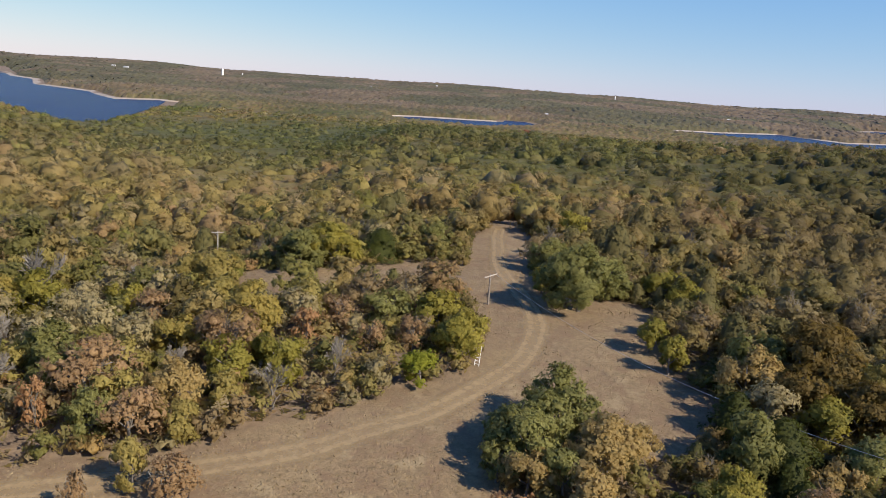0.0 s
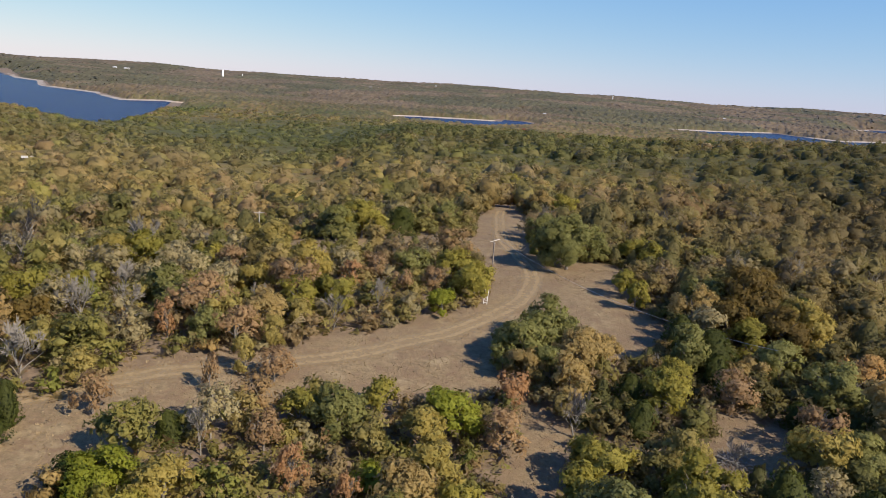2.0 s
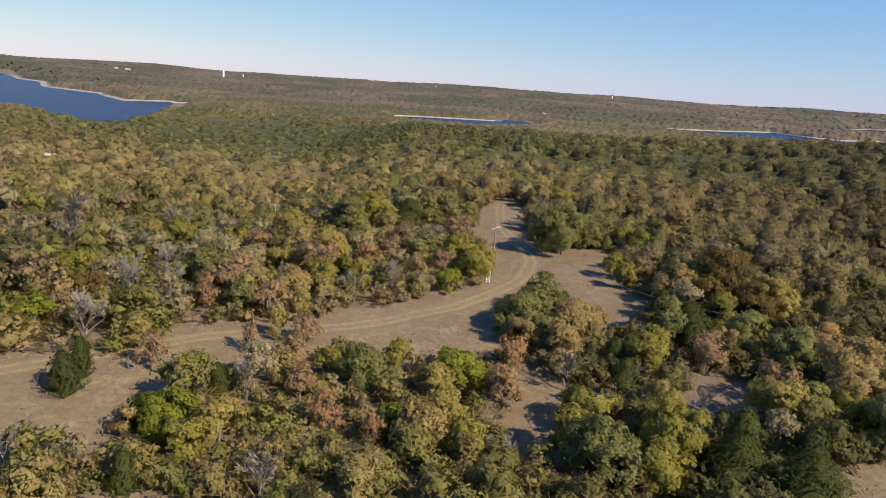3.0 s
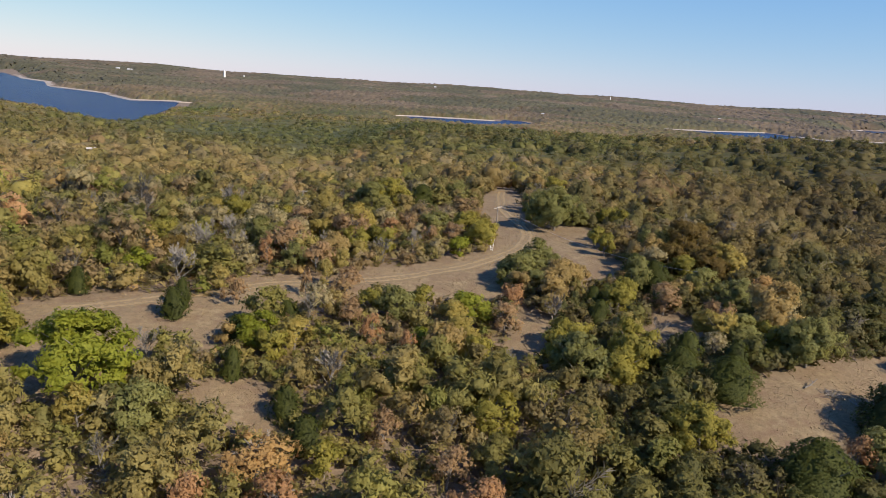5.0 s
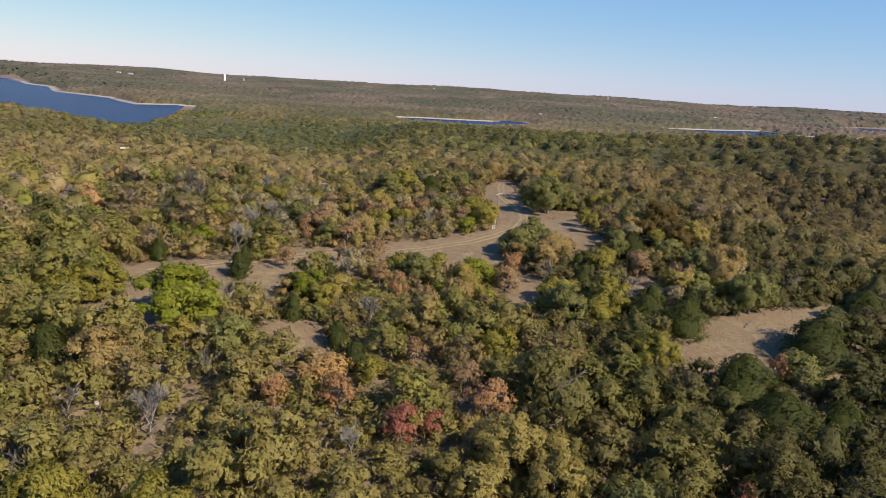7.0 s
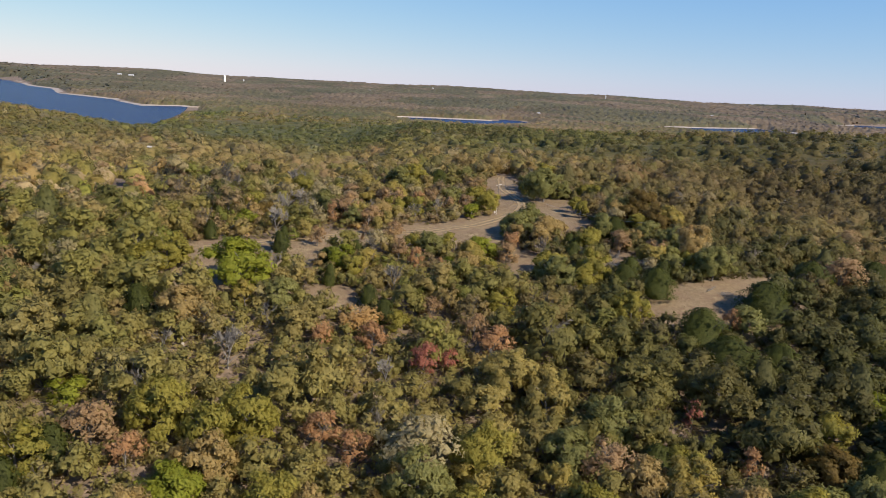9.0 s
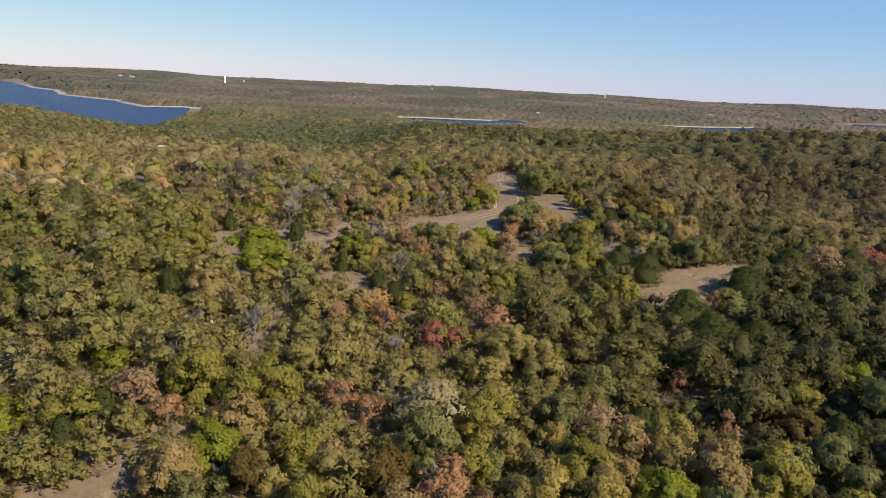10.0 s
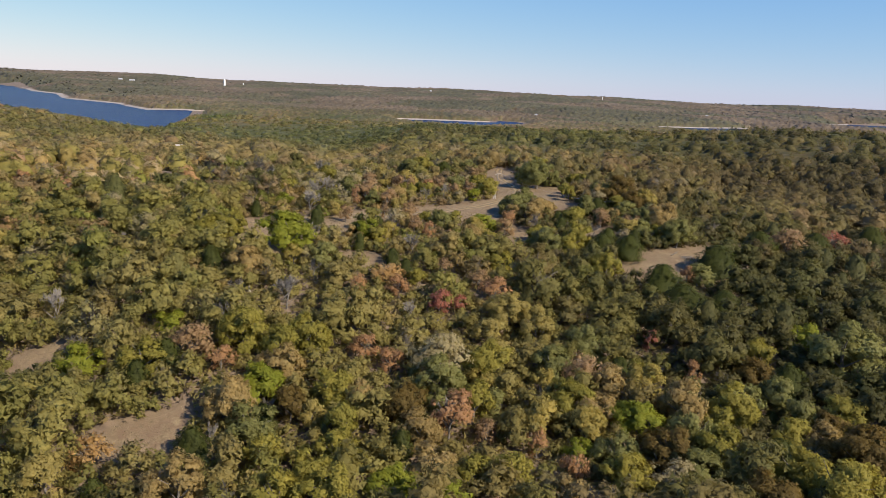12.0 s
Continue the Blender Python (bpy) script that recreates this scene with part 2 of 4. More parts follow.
def dry_land(x, y):
    """Height of the land, without the lakes."""
    z = np.interp(y, LINE_Y, LINE_Z)
    z = z + 4.5 * mound(x, y, -60, -10, 25, 40) - 1.8 * mound(x, y, 3, 36, 12, 10) + 1.3 * mound(x, y, 38, 25, 12, 12)
    z = z + 1.5 * mound(x, y, 14, 165, 14, 25) + 14 * mound(x, y, 245, 335, 75, 90) - 11 * mound(x, y, -285, 590, 45, 95)
    z = z - 8 * ease(45, 120, x) * (1 - ease(120, 230, y)) * ease(-60, 40, y)
    z = z - 8.5 * ease(18, 52, -x) * ease(100, 136, y) * (1 - ease(450, 700, y))
    z = z + 5 * mound(x, y, -140, 225, 55, 50)
    hollow = ease(20, 110, -x) * (1 - ease(235, 310, -x)) * ease(285, 430, y) * (1 - ease(900, 1100, y))
    z = z + (np.minimum(z, -28.5) - z) * hollow
    far = ease(500, 1000, y)
    z = z + far * (2.5 * np.sin(x / 97 + 1.3) * np.cos(y / 131) + 2.0 * np.sin(x / 233 + y / 310))
    z = z + 6 * np.sin(y / 290 + x / 700) * ease(1500, 2300, y) * (1 - ease(3600, 4300, y))
    return z + ease(1800, 4200, y) * (5 * np.sin(x / 410 + 0.7) + 3.5 * np.sin(x / 173 + y / 700))


def ground_z(x, y):
    x, y = np.asarray(x, float), np.asarray(y, float)
    z = np.maximum(dry_land(x, y), -29.0)
    bed = np.full(z.shape, 1e3)
    for poly in LAKES.values():
        d, wet = away(poly, x, y), inside(poly, x, y)
        bank = LAKE_Z - 0.3 + (z - LAKE_Z + 0.3) * ease(4, 130, d)
        bed = np.minimum(bed, np.where(wet, LAKE_Z - 0.3 - 3 * ease(0, 60, d), bank))
    return np.minimum(z, bed)


# ---- clearings, plan ----
CLEARINGS = [
    [(14, 166), (19, 160), (20, 146), (16, 127), (16, 113), (21, 107), (27, 108), (32, 100), (28, 92), (28, 80), (30, 72), (24, 62),
     (5, 52), (-8, 49), (-20, 46), (-26, 40), (-33, 32), (-42, 30), (-46, 36), (-36, 44), (-35, 51), (-30, 54), (-19, 57), (-15, 63),
     (-8, 65), (-3, 72), (2, 74), (7.5, 83), (7.5, 90), (5, 97), (4, 106), (5, 116), (6, 124), (9, 150)],
    [(-61, 31), (-56, 37), (-47, 41), (-36, 40), (-33, 34), (-34, 25), (-40, 23), (-44, 19), (-47, 11), (-55, 9), (-58, 17), (-55, 24)],
    [(-32, 17), (-29, 20), (-22, 15), (-22, 10), (-29, 11)],
    [(8, 52), (12, 45), (10, 38), (7, 31), (4, 34), (8, 44)],
    [(30, 22), (37, 27), (46, 32), (56, 37), (70, 45), (63, 33), (47, 22), (54, 14), (48, 11), (30, 13)],
    [(25, 40), (30, 49), (36, 45), (31, 38)],
    [(-57, -51), (-56, -46), (-51, -42), (-47, -40), (-46, -49), (-51, -53)],
    [(-30, 112), (-27, 95), (-20, 98), (-10, 103), (2, 113), (7, 122), (-2, 124), (-11, 118), (-19, 113)],
    [(-8, 165), (0, 172), (4, 164), (-2, 158)],
    [(-78, -30), (-73, -24), (-70, -31), (-75, -38)],
    [(-122, 490), (-102, 486), (-98, 530), (-108, 545), (-116, 530)],
    [(-134, 88), (-128, 88), (-127, 102), (-135, 101)],
]


def open_ground(x, y, margin=0.0):
    res = np.zeros(np.shape(x), bool)
    for poly in CLEARINGS:
        res |= inside(poly, x, y)
        if margin:
            res |= away(poly, x, y) < margin
    return res


def lake_at(x, y, margin):
    res = np.zeros(np.shape(x), bool)
    for poly in LAKES.values():
        res |= inside(poly, x, y) | (away(poly, x, y) < margin)
    return res


def stretched(lo, a, b, hi, step, growth):
    """Grid lines: even between a and b, wider and wider outside."""
    mid = list(np.arange(a, b, step))
    for end, sign in ((hi, 1), (lo, -1)):
        s, v = step, mid[-1] if sign > 0 else mid[0]
        while (end - v) * sign > 0:
            s *= growth
            v += s * sign
            mid.append(v) if sign > 0 else mid.insert(0, v)
    return np.array(mid)


def mesh_of(name, verts, faces, material, smooth=True, normals=None):
    """A mesh from arrays: verts (n, 3), faces (m, 3) or (m, 4), and the normals of its leaves where they have their own."""
    verts, faces = np.asarray(verts, np.float32), np.asarray(faces, np.int32)
    me = bpy.data.meshes.new(name)
    me.vertices.add(len(verts))
    me.vertices.foreach_set("co", verts.ravel())
    k = faces.shape[1]
    me.loops.add(faces.size)
    me.loops.foreach_set("vertex_index", faces.ravel())
    me.polygons.add(len(faces))
    me.polygons.foreach_set("loop_start", np.arange(0, faces.size, k, dtype=np.int32))
    me.polygons.foreach_set("use_smooth", np.full(len(faces), smooth))
    me.update(calc_edges=True)
    if normals is not None:
        me.attributes.new("custom_normal", "FLOAT_VECTOR", "POINT").data.foreach_set("vector", np.asarray(normals, np.float32).ravel())
    me.materials.append(material)
    return me


gx = stretched(-4200, -66, 66, 4200, 2.0, 1.07)
gy = stretched(-420, -66, 172, 4970, 2.0, 1.045)
X, Y = np.meshgrid(gx, gy)
Z = ground_z(X, Y)
rough = np.array([noise.fractal(Vector((a * 0.25, b * 0.25, 0.0)), 0.8, 2.0, 3) for a, b in zip(X.ravel(), Y.ravel())]).reshape(X.shape)
Z = Z + 0.10 * rough * (np.hypot(X, Y) < 260)
ny, nx = X.shape
idx = np.arange(nx * ny).reshape(ny, nx)
quads = np.stack([idx[:-1, :-1], idx[:-1, 1:], idx[1:, 1:], idx[1:, :-1]], -1).reshape(-1, 4)
me = mesh_of("ground", np.stack([X, Y, Z], -1).reshape(-1, 3), quads, GROUND)
shade = np.ones(X.shape)
for poly in CLEARINGS:
    d = away(poly, X, Y) * np.where(inside(poly, X, Y), -1, 1)
    shade = np.minimum(shade, ease(-1.0, 3.0, d))
me.attributes.new("litter", "FLOAT", "POINT").data.foreach_set("value", shade.ravel().astype(np.float32))
ground = tagged(new("ground", me), "rolling ground of dry tan grass and brown leaf litter", "ground", kind="structure")


# ---- lakes and shores ----
def lake(poly, label):
    bm = bmesh.new()
    bm.faces.new([bm.verts.new((x, y, LAKE_Z)) for x, y in poly])
    bmesh.ops.triangulate(bm, faces=bm.faces[:])
    bmesh.ops.recalc_face_normals(bm, faces=bm.faces[:])
    if bm.faces[0].normal.z < 0:
        bmesh.ops.reverse_faces(bm, faces=bm.faces[:])
    me = bpy.data.meshes.new("water")
    bm.to_mesh(me)
    bm.free()
    me.materials.append(WATER)
    return tagged(new("water", me), label, "water", kind="structure")


def shore(points, width, label):
    """A bank of bare sand along the water's edge, sloping up from it."""
    rng = random.Random(len(points))
    line = []
    for (ax, ay), (bx, by) in zip(points, points[1:]):
        n = max(2, int(math.hypot(bx - ax, by - ay) / 12))
        line += [(ax + (bx - ax) * i / n, ay + (by - ay) * i / n) for i in range(n)]
    verts, faces = [], []
    for i, (x, y) in enumerate(line):
        px, py = line[max(i - 1, 0)]
        qx, qy = line[min(i + 1, len(line) - 1)]
        l = math.hypot(qx - px, qy - py) or 1
        nx_, ny_ = -(qy - py) / l, (qx - px) / l
        taper = min(1, i / 4 + 0.15, (len(line) - 1 - i) / 4 + 0.15)
        w = 0.62 * width * taper * rng.uniform(0.45, 1.25)
        for u, z in ((-0.35, LAKE_Z - 0.1), (0.2, LAKE_Z + 0.8), (1.0, LAKE_Z + 1.8)):
            verts.append((x + nx_ * w * u, y + ny_ * w * u, z + rng.uniform(-0.1, 0.2)))
    for i in range(len(line) - 1):
        for k in range(2):
            a = i * 3 + k
            faces.append((a, a + 3, a + 4, a + 1))
    return tagged(new("shore", mesh_of("shore", verts, faces, SAND)), label, "shore", kind="structure")


lake(LAKES["west"], "wide deep blue lake with wooded banks")
lake(LAKES["middle"], "narrow blue inlet of the lake between woods")
lake(LAKES["east"], "blue inlet of the lake with sandy banks")
lake(LAKES["far"], "thin distant strip of blue water")
shore([(-1585, 2700), (-1174, 2050), (-1033, 1903), (-853, 1575)], 20, "pale sandy bank of the lake")
shore([(-853, 1575), (-663, 1414), (-618, 1332)], 15, "pale sandy bank of the lake")
shore([(-618, 1332), (-527, 1203), (-475, 1262), (-455, 1240), (-420, 1255)], 14, "pale sandy spit of the lake")
shore([(-85, 1300), (-40, 1335), (10, 1346), (115, 1377)], 16, "pale sandy bank of the inlet")
shore([(385, 1441), (500, 1558), (617, 1617), (813, 1773)], 18, "pale sandy bank of the inlet")
shore([(821, 1650), (843, 1528), (980, 1621), (1150, 1640)], 18, "pale sandy bank of the inlet")
shore([(1150, 2250), (1306, 2446), (1700, 2900)], 24, "pale sandy bank of distant water")


# ---- the dirt track ----
def curve_through(points, step=0.8):
    """Catmull-Rom line through the points, in even steps."""
    p = [Vector((*q, 0)) for q in points]
    p = [2 * p[0] - p[1]] + p + [2 * p[-1] - p[-2]]
    res = []
    for a, b, c_, d in zip(p, p[1:], p[2:], p[3:]):
        n = max(2, int((c_ - b).length / step))
        for i in range(n):
            u = i / n
            res.append(0.5 * (2 * b + (c_ - a) * u + (2 * a - 5 * b + 4 * c_ - d) * u * u + (3 * b - a - 3 * c_ + d) * u ** 3))
    return res


def track(points, width, label, lift):
    """One strip of trodden earth with two worn ruts in it."""
    verts, faces, worn_v = [], [], []
    line = curve_through(points)
    rng = random.Random(3)
    across = 15
    for i, q in enumerate(line):
        d = (line[min(i + 1, len(line) - 1)] - line[max(i - 1, 0)]).normalized()
        side = Vector((-d.y, d.x, 0))
        wob = 0.15 * math.sin(i * 0.17) + rng.uniform(-0.04, 0.04)
        for k in range(across):
            u = (k / (across - 1) - 0.5) * width
            v = q + side * (u + wob)
            verts.append((v.x, v.y, 0))
            rut = math.exp(-((abs(u) - 0.85) / 0.36) ** 2)
            verge = 0.55 * max(0, 1 - (abs(u) / (width / 2)) ** 2.5)
            worn_v.append(min(1, verge + 0.28 * rut) * min(1, i / 6, (len(line) - 1 - i) / 6))
    for i in range(len(line) - 1):
        for k in range(across - 1):
            a = i * across + k
            faces.append((a, a + across, a + across + 1, a + 1))
    verts = np.array(verts)
    ix = np.clip(np.searchsorted(gx, verts[:, 0]) - 1, 0, nx - 2)
    iy = np.clip(np.searchsorted(gy, verts[:, 1]) - 1, 0, ny - 2)
    u = (verts[:, 0] - gx[ix]) / (gx[ix + 1] - gx[ix])
    v = (verts[:, 1] - gy[iy]) / (gy[iy + 1] - gy[iy])
    verts[:, 2] = (1 - v) * ((1 - u) * Z[iy, ix] + u * Z[iy, ix + 1]) + v * ((1 - u) * Z[iy + 1, ix] + u * Z[iy + 1, ix + 1]) + lift
    me = mesh_of("road", verts, faces, TRACK)
    me.attributes.new("worn", "FLOAT", "POINT").data.foreach_set("value", np.array(worn_v, np.float32))
    return tagged(new("road", me), label, "dirt track", kind="structure")


ROAD = [(-60, 30), (-50, 36), (-40, 44), (-32, 50), (-23, 53.6), (-17.8, 56.3), (-11.2, 59.4), (-5.6, 63.4), (0.2, 67.5), (6.2, 74.9), (10.5, 81.3),
        (13.7, 90.9), (14.2, 97.8), (13.1, 107.2), (11.9, 117.9), (11.6, 132), (13, 150), (15, 168)]
track(ROAD, 4.6, "dirt track with two worn wheel ruts through dry grass", 0.06)


# ---- trees ----
def frame_of(d):
    d = d.normalized()
    a = d.orthogonal().normalized()
    return a, d.cross(a)


def limb(verts, faces, points, radii, sides):
    """A tapered tube along the points, added to the lists."""
    base = len(verts)
    for i, (p, r) in enumerate(zip(points, radii)):
        d = points[min(i + 1, len(points) - 1)] - points[max(i - 1, 0)]
        a, b = frame_of(d)
        for k in range(sides):
            t = 2 * math.pi * k / sides
            verts.append(p + (a * math.cos(t) + b * math.sin(t)) * r)
    for i in range(len(points) - 1):
        for k in range(sides):
            a = base + i * sides + k
            b = base + i * sides + (k + 1) % sides
            faces.append((a, b, b + sides, a + sides))


def bent(start, way, length, rng, n=3, wobble=0.18, lift=0.1):
    pts, d = [start], way.normalized()
    for _ in range(n):
        d = (d + Vector((rng.uniform(-1, 1), rng.uniform(-1, 1), rng.uniform(-1, 1))) * wobble + Vector((0, 0, lift))).normalized()
        pts.append(pts[-1] + d * length / n)
    return pts


def trunk_mesh(seed, height=0.62, limbs=6, thick=0.026, bark=None):
    """A trunk and its limbs for a tree about one crown width across (unit size)."""
    rng = random.Random(seed)
    verts, faces = [], []
    stem = bent(Vector((0, 0, -0.06)), Vector((rng.uniform(-0.15, 0.15), rng.uniform(-0.15, 0.15), 1)), height, rng, 4, 0.1)
    limb(verts, faces, stem, [thick * 1.35, thick, thick * 0.85, thick * 0.65, thick * 0.4], 6)
    for k in range(limbs):
        a = 2.4 * k + rng.uniform(-0.4, 0.4)
        start = stem[2 + k % 2] if k < limbs - 1 else stem[3]
        way = Vector((math.cos(a), math.sin(a), rng.uniform(0.35, 1.0)))
        pts = bent(start, way, rng.uniform(0.26, 0.42), rng, 3)
        limb(verts, faces, pts, [thick * 0.5, thick * 0.38, thick * 0.26, thick * 0.1], 4)
    return mesh_of("trunk", [tuple(v) for v in verts], faces, bark or BARK)


def unit(v):
    return v / (np.linalg.norm(v, axis=1, keepdims=True) + 1e-9)


def sprays(centres, normals, sizes, rng, droop=0.3, jitter=0.45):
    """Leaf sprays: slanting three-cornered blades, one to a centre, lying roughly across the normal of the crown."""
    n = len(centres)
    nrm = unit(unit(normals) + rng.normal(0, jitter, (n, 3)))
    u = unit(np.cross(nrm, rng.normal(0, 1, (n, 3))))
    v = np.cross(nrm, u)
    s = sizes[:, None]
    a = centres - u * s * 0.40 + v * s * rng.uniform(0.28, 0.52, (n, 1)) + nrm * s * rng.uniform(-droop, droop, (n, 1))
    b = centres - u * s * 0.40 - v * s * rng.uniform(0.28, 0.52, (n, 1))
    c_ = centres + u * s * 0.62 + v * s * rng.uniform(-0.25, 0.25, (n, 1)) - nrm * s * rng.uniform(0, droop, (n, 1))
    tri = np.stack([a, b, c_], 1)
    turned = np.einsum("ij,ij->i", np.cross(b - a, c_ - a), normals) < 0
    tri[turned] = tri[turned][:, ::-1]
    lie = unit(unit(normals) + 0.55 * nrm)
    return tri.reshape(-1, 3), np.arange(3 * n).reshape(n, 3), np.repeat(lie, 3, 0)


def lobed(rng, lobes, count, lobe_size, rise=0.36):
    """Places and outward ways on the skin of a domed crown made of many lobes, and the lobes."""
    way = unit(rng.normal(0, 1, (lobes, 3)))
    way[:, 2] = np.where(way[:, 2] < -0.75, -way[:, 2], way[:, 2])
    reach = np.where(np.arange(lobes) % 4 == 3, rng.uniform(0.25, 0.6, lobes), rng.uniform(0.78, 1.08, lobes))
    mid = way * reach[:, None] * np.array([0.37, 0.37, rise]) + np.array([0, 0, 0.40])
    size = lobe_size * rng.uniform(0.72, 1.3, lobes)
    pick = rng.choice(lobes, count, p=size ** 2 / (size ** 2).sum())
    out = unit(rng.normal(0, 1, (count, 3)) + 0.55 * way[pick])
    out[:, 2] = np.where(out[:, 2] < -0.4, -out[:, 2], out[:, 2])
    place = mid[pick] + out * (size[pick] * rng.uniform(0.72, 1.28, count))[:, None] * np.array([1, 1, 0.85])
    return place, unit(0.6 * out + 0.8 * unit(place - np.array([0, 0, 0.30]))), mid, size


GOLD = (1 + 5 ** 0.5) / 2
ICO_V = np.array([(-1, GOLD, 0), (1, GOLD, 0), (-1, -GOLD, 0), (1, -GOLD, 0), (0, -1, GOLD), (0, 1, GOLD),
                  (0, -1, -GOLD), (0, 1, -GOLD), (GOLD, 0, -1), (GOLD, 0, 1), (-GOLD, 0, -1), (-GOLD, 0, 1)]) / math.hypot(1, GOLD)
ICO_F = np.array([(0, 11, 5), (0, 5, 1), (0, 1, 7), (0, 7, 10), (0, 10, 11), (1, 5, 9), (5, 11, 4), (11, 10, 2), (10, 7, 6), (7, 1, 8),
                  (3, 9, 4), (3, 4, 2), (3, 2, 6), (3, 6, 8), (3, 8, 9), (4, 9, 5), (2, 4, 11), (6, 2, 10), (8, 6, 7), (9, 8, 1)])


def halves(quads):
    return np.concatenate([quads[:, (0, 1, 2)], quads[:, (0, 2, 3)]])


def crown_mesh(v, f, n, inner, material):
    me = mesh_of("crown", v, f, material, True, n)
    me.attributes.new("inner", "FLOAT", "POINT").data.foreach_set("value", inner.astype(np.float32))
    return me


def joined(parts):
    """One vertex, one face and one normal array out of several."""
    vs, fs, ns, n = [], [], [], 0
    for v, f, nrm in parts:
        vs.append(v)
        fs.append(f + n)
        ns.append(nrm)
        n += len(v)
    return np.concatenate(vs), np.concatenate(fs), np.concatenate(ns)


OCT_V = np.array([(1, 0, 0), (0, 1, 0), (-1, 0, 0), (0, -1, 0), (0, 0, 1), (0, 0, -1)], float)
OCT_F = np.array([(0, 1, 4), (1, 2, 4), (2, 3, 4), (3, 0, 4), (1, 0, 5), (2, 1, 5), (3, 2, 5), (0, 3, 5)])


def inner_leaves(rng, mid, size, fill):
    """The dense inside of the lobes."""
    parts = []
    for m, r in zip(mid, size):
        lie = unit(OCT_V + 0.5 * unit(m[None] - np.array([[0, 0, 0.3]])))
        parts.append((m + OCT_V * rng.uniform(0.95, 1.3, (6, 1)) * r * fill * np.array([1, 1, 0.85]), OCT_F, lie))
    return joined(parts)


def oak_arrays(seed, count, leaf, lobes=13, fill=0.74):
    """A rounded, lumpy broadleaf crown of unit width."""
    rng = np.random.default_rng(seed)
    place, way, mid, size = lobed(rng, lobes, count, 0.165 * (13 / lobes) ** 0.40)
    parts = [sprays(place, way, leaf * rng.uniform(0.55, 1.35, count), rng), inner_leaves(rng, mid, size, fill)]
    return *joined(parts), np.repeat((0, 1), (len(parts[0][0]), len(parts[1][0])))


def oak_crown(seed, count, leaf, lobes=13, fill=0.68):
    return crown_mesh(*oak_arrays(seed, count, leaf, lobes, fill), LEAF["og"])


def juniper_arrays(seed, count, leaf):
    """A dense, blunt cone of upward needles, reaching almost to the ground."""
    rng = np.random.default_rng(seed)

    def skin(h, a):
        lump = 0.88 + 0.16 * np.sin(3 * a + 9 * h + seed) + 0.09 * np.sin(7 * a - 15 * h)
        return 0.5 * np.sqrt(np.clip(1 - h ** 1.8, 0, 1)) * np.clip((h + 0.2) / 0.3, 0.5, 1) * lump

    h, a = rng.uniform(0, 1, count) ** 1.2, rng.uniform(0, 2 * np.pi, count)
    r = skin(h, a) * rng.uniform(0.85, 1.08, count)
    place = np.stack([r * np.cos(a), r * np.sin(a), 0.03 + h * 0.98], 1)
    way = np.stack([np.cos(a), np.sin(a), 0.3 + h * 0.8], 1)
    blades = sprays(place, way, leaf * rng.uniform(0.6, 1.3, count), rng)
    hh, aa = np.meshgrid(np.array([0.02, 0.3, 0.6, 0.85, 0.97]), np.arange(9) * 2 * np.pi / 9, indexing="ij")
    rr = 0.72 * skin(hh, aa)
    core = np.stack([rr * np.cos(aa), rr * np.sin(aa), 0.03 + 0.96 * hh], -1).reshape(-1, 3)
    lie = unit(np.stack([np.cos(aa), np.sin(aa), 0.3 + 0.9 * hh], -1).reshape(-1, 3))
    faces = [(i * 9 + j, i * 9 + (j + 1) % 9, i * 9 + 9 + (j + 1) % 9, i * 9 + 9 + j) for i in range(4) for j in range(9)]
    return *joined([blades, (core, halves(np.array(faces)), lie)]), np.repeat((0, 1), (len(blades[0]), len(core)))


def juniper_crown(seed, count, leaf):
    return crown_mesh(*juniper_arrays(seed, count, leaf), LEAF["cd"])


def bare_arrays(seed, depth=3):
    """Leafless limbs that fork out to thin twigs."""
    rng = random.Random(seed)
    verts, faces = [], []

    def fork(start, way, length, r, level):
        pts = bent(start, way, length, rng, 3, 0.24, 0.12)
        limb(verts, faces, pts, [r, r * 0.8, r * 0.62, r * 0.4], 4 if level < 2 else 3)
        if level >= depth:
            for _ in range(9):
                p0 = pts[rng.choice((1, 2, 3))]
                d = (way.normalized() + Vector((rng.uniform(-1, 1), rng.uniform(-1, 1), rng.uniform(-0.2, 1.2)))).normalized()
                a, b = frame_of(d)
                n = len(verts)
                verts.extend([p0 - a * 0.0022, p0 + a * 0.0022, p0 + d * 0.06 + b * 0.012, p0 + d * rng.uniform(0.07, 0.13)])
                faces.append((n, n + 1, n + 3, n + 2))
            return
        for k in range(4 if level else 5):
            a, b = frame_of(pts[-1] - pts[-2])
            t = rng.uniform(0, 6.28)
            out = (pts[-1] - pts[-2]).normalized() * rng.uniform(0.5, 1.0) + (a * math.cos(t) + b * math.sin(t)) * 0.58
            fork(pts[rng.choice((1, 2, 3))] if level else pts[-1], out, length * rng.uniform(0.55, 0.75), r * 0.46, level + 1)

    for k in range(3):
        a = 2.1 * k + rng.uniform(-0.3, 0.3)
        fork(Vector((0, 0, 0.28)), Vector((0.6 * math.cos(a), 0.6 * math.sin(a), 1)), 0.27, 0.0135, 1)
    return np.array([tuple(v) for v in verts]), np.array(faces)


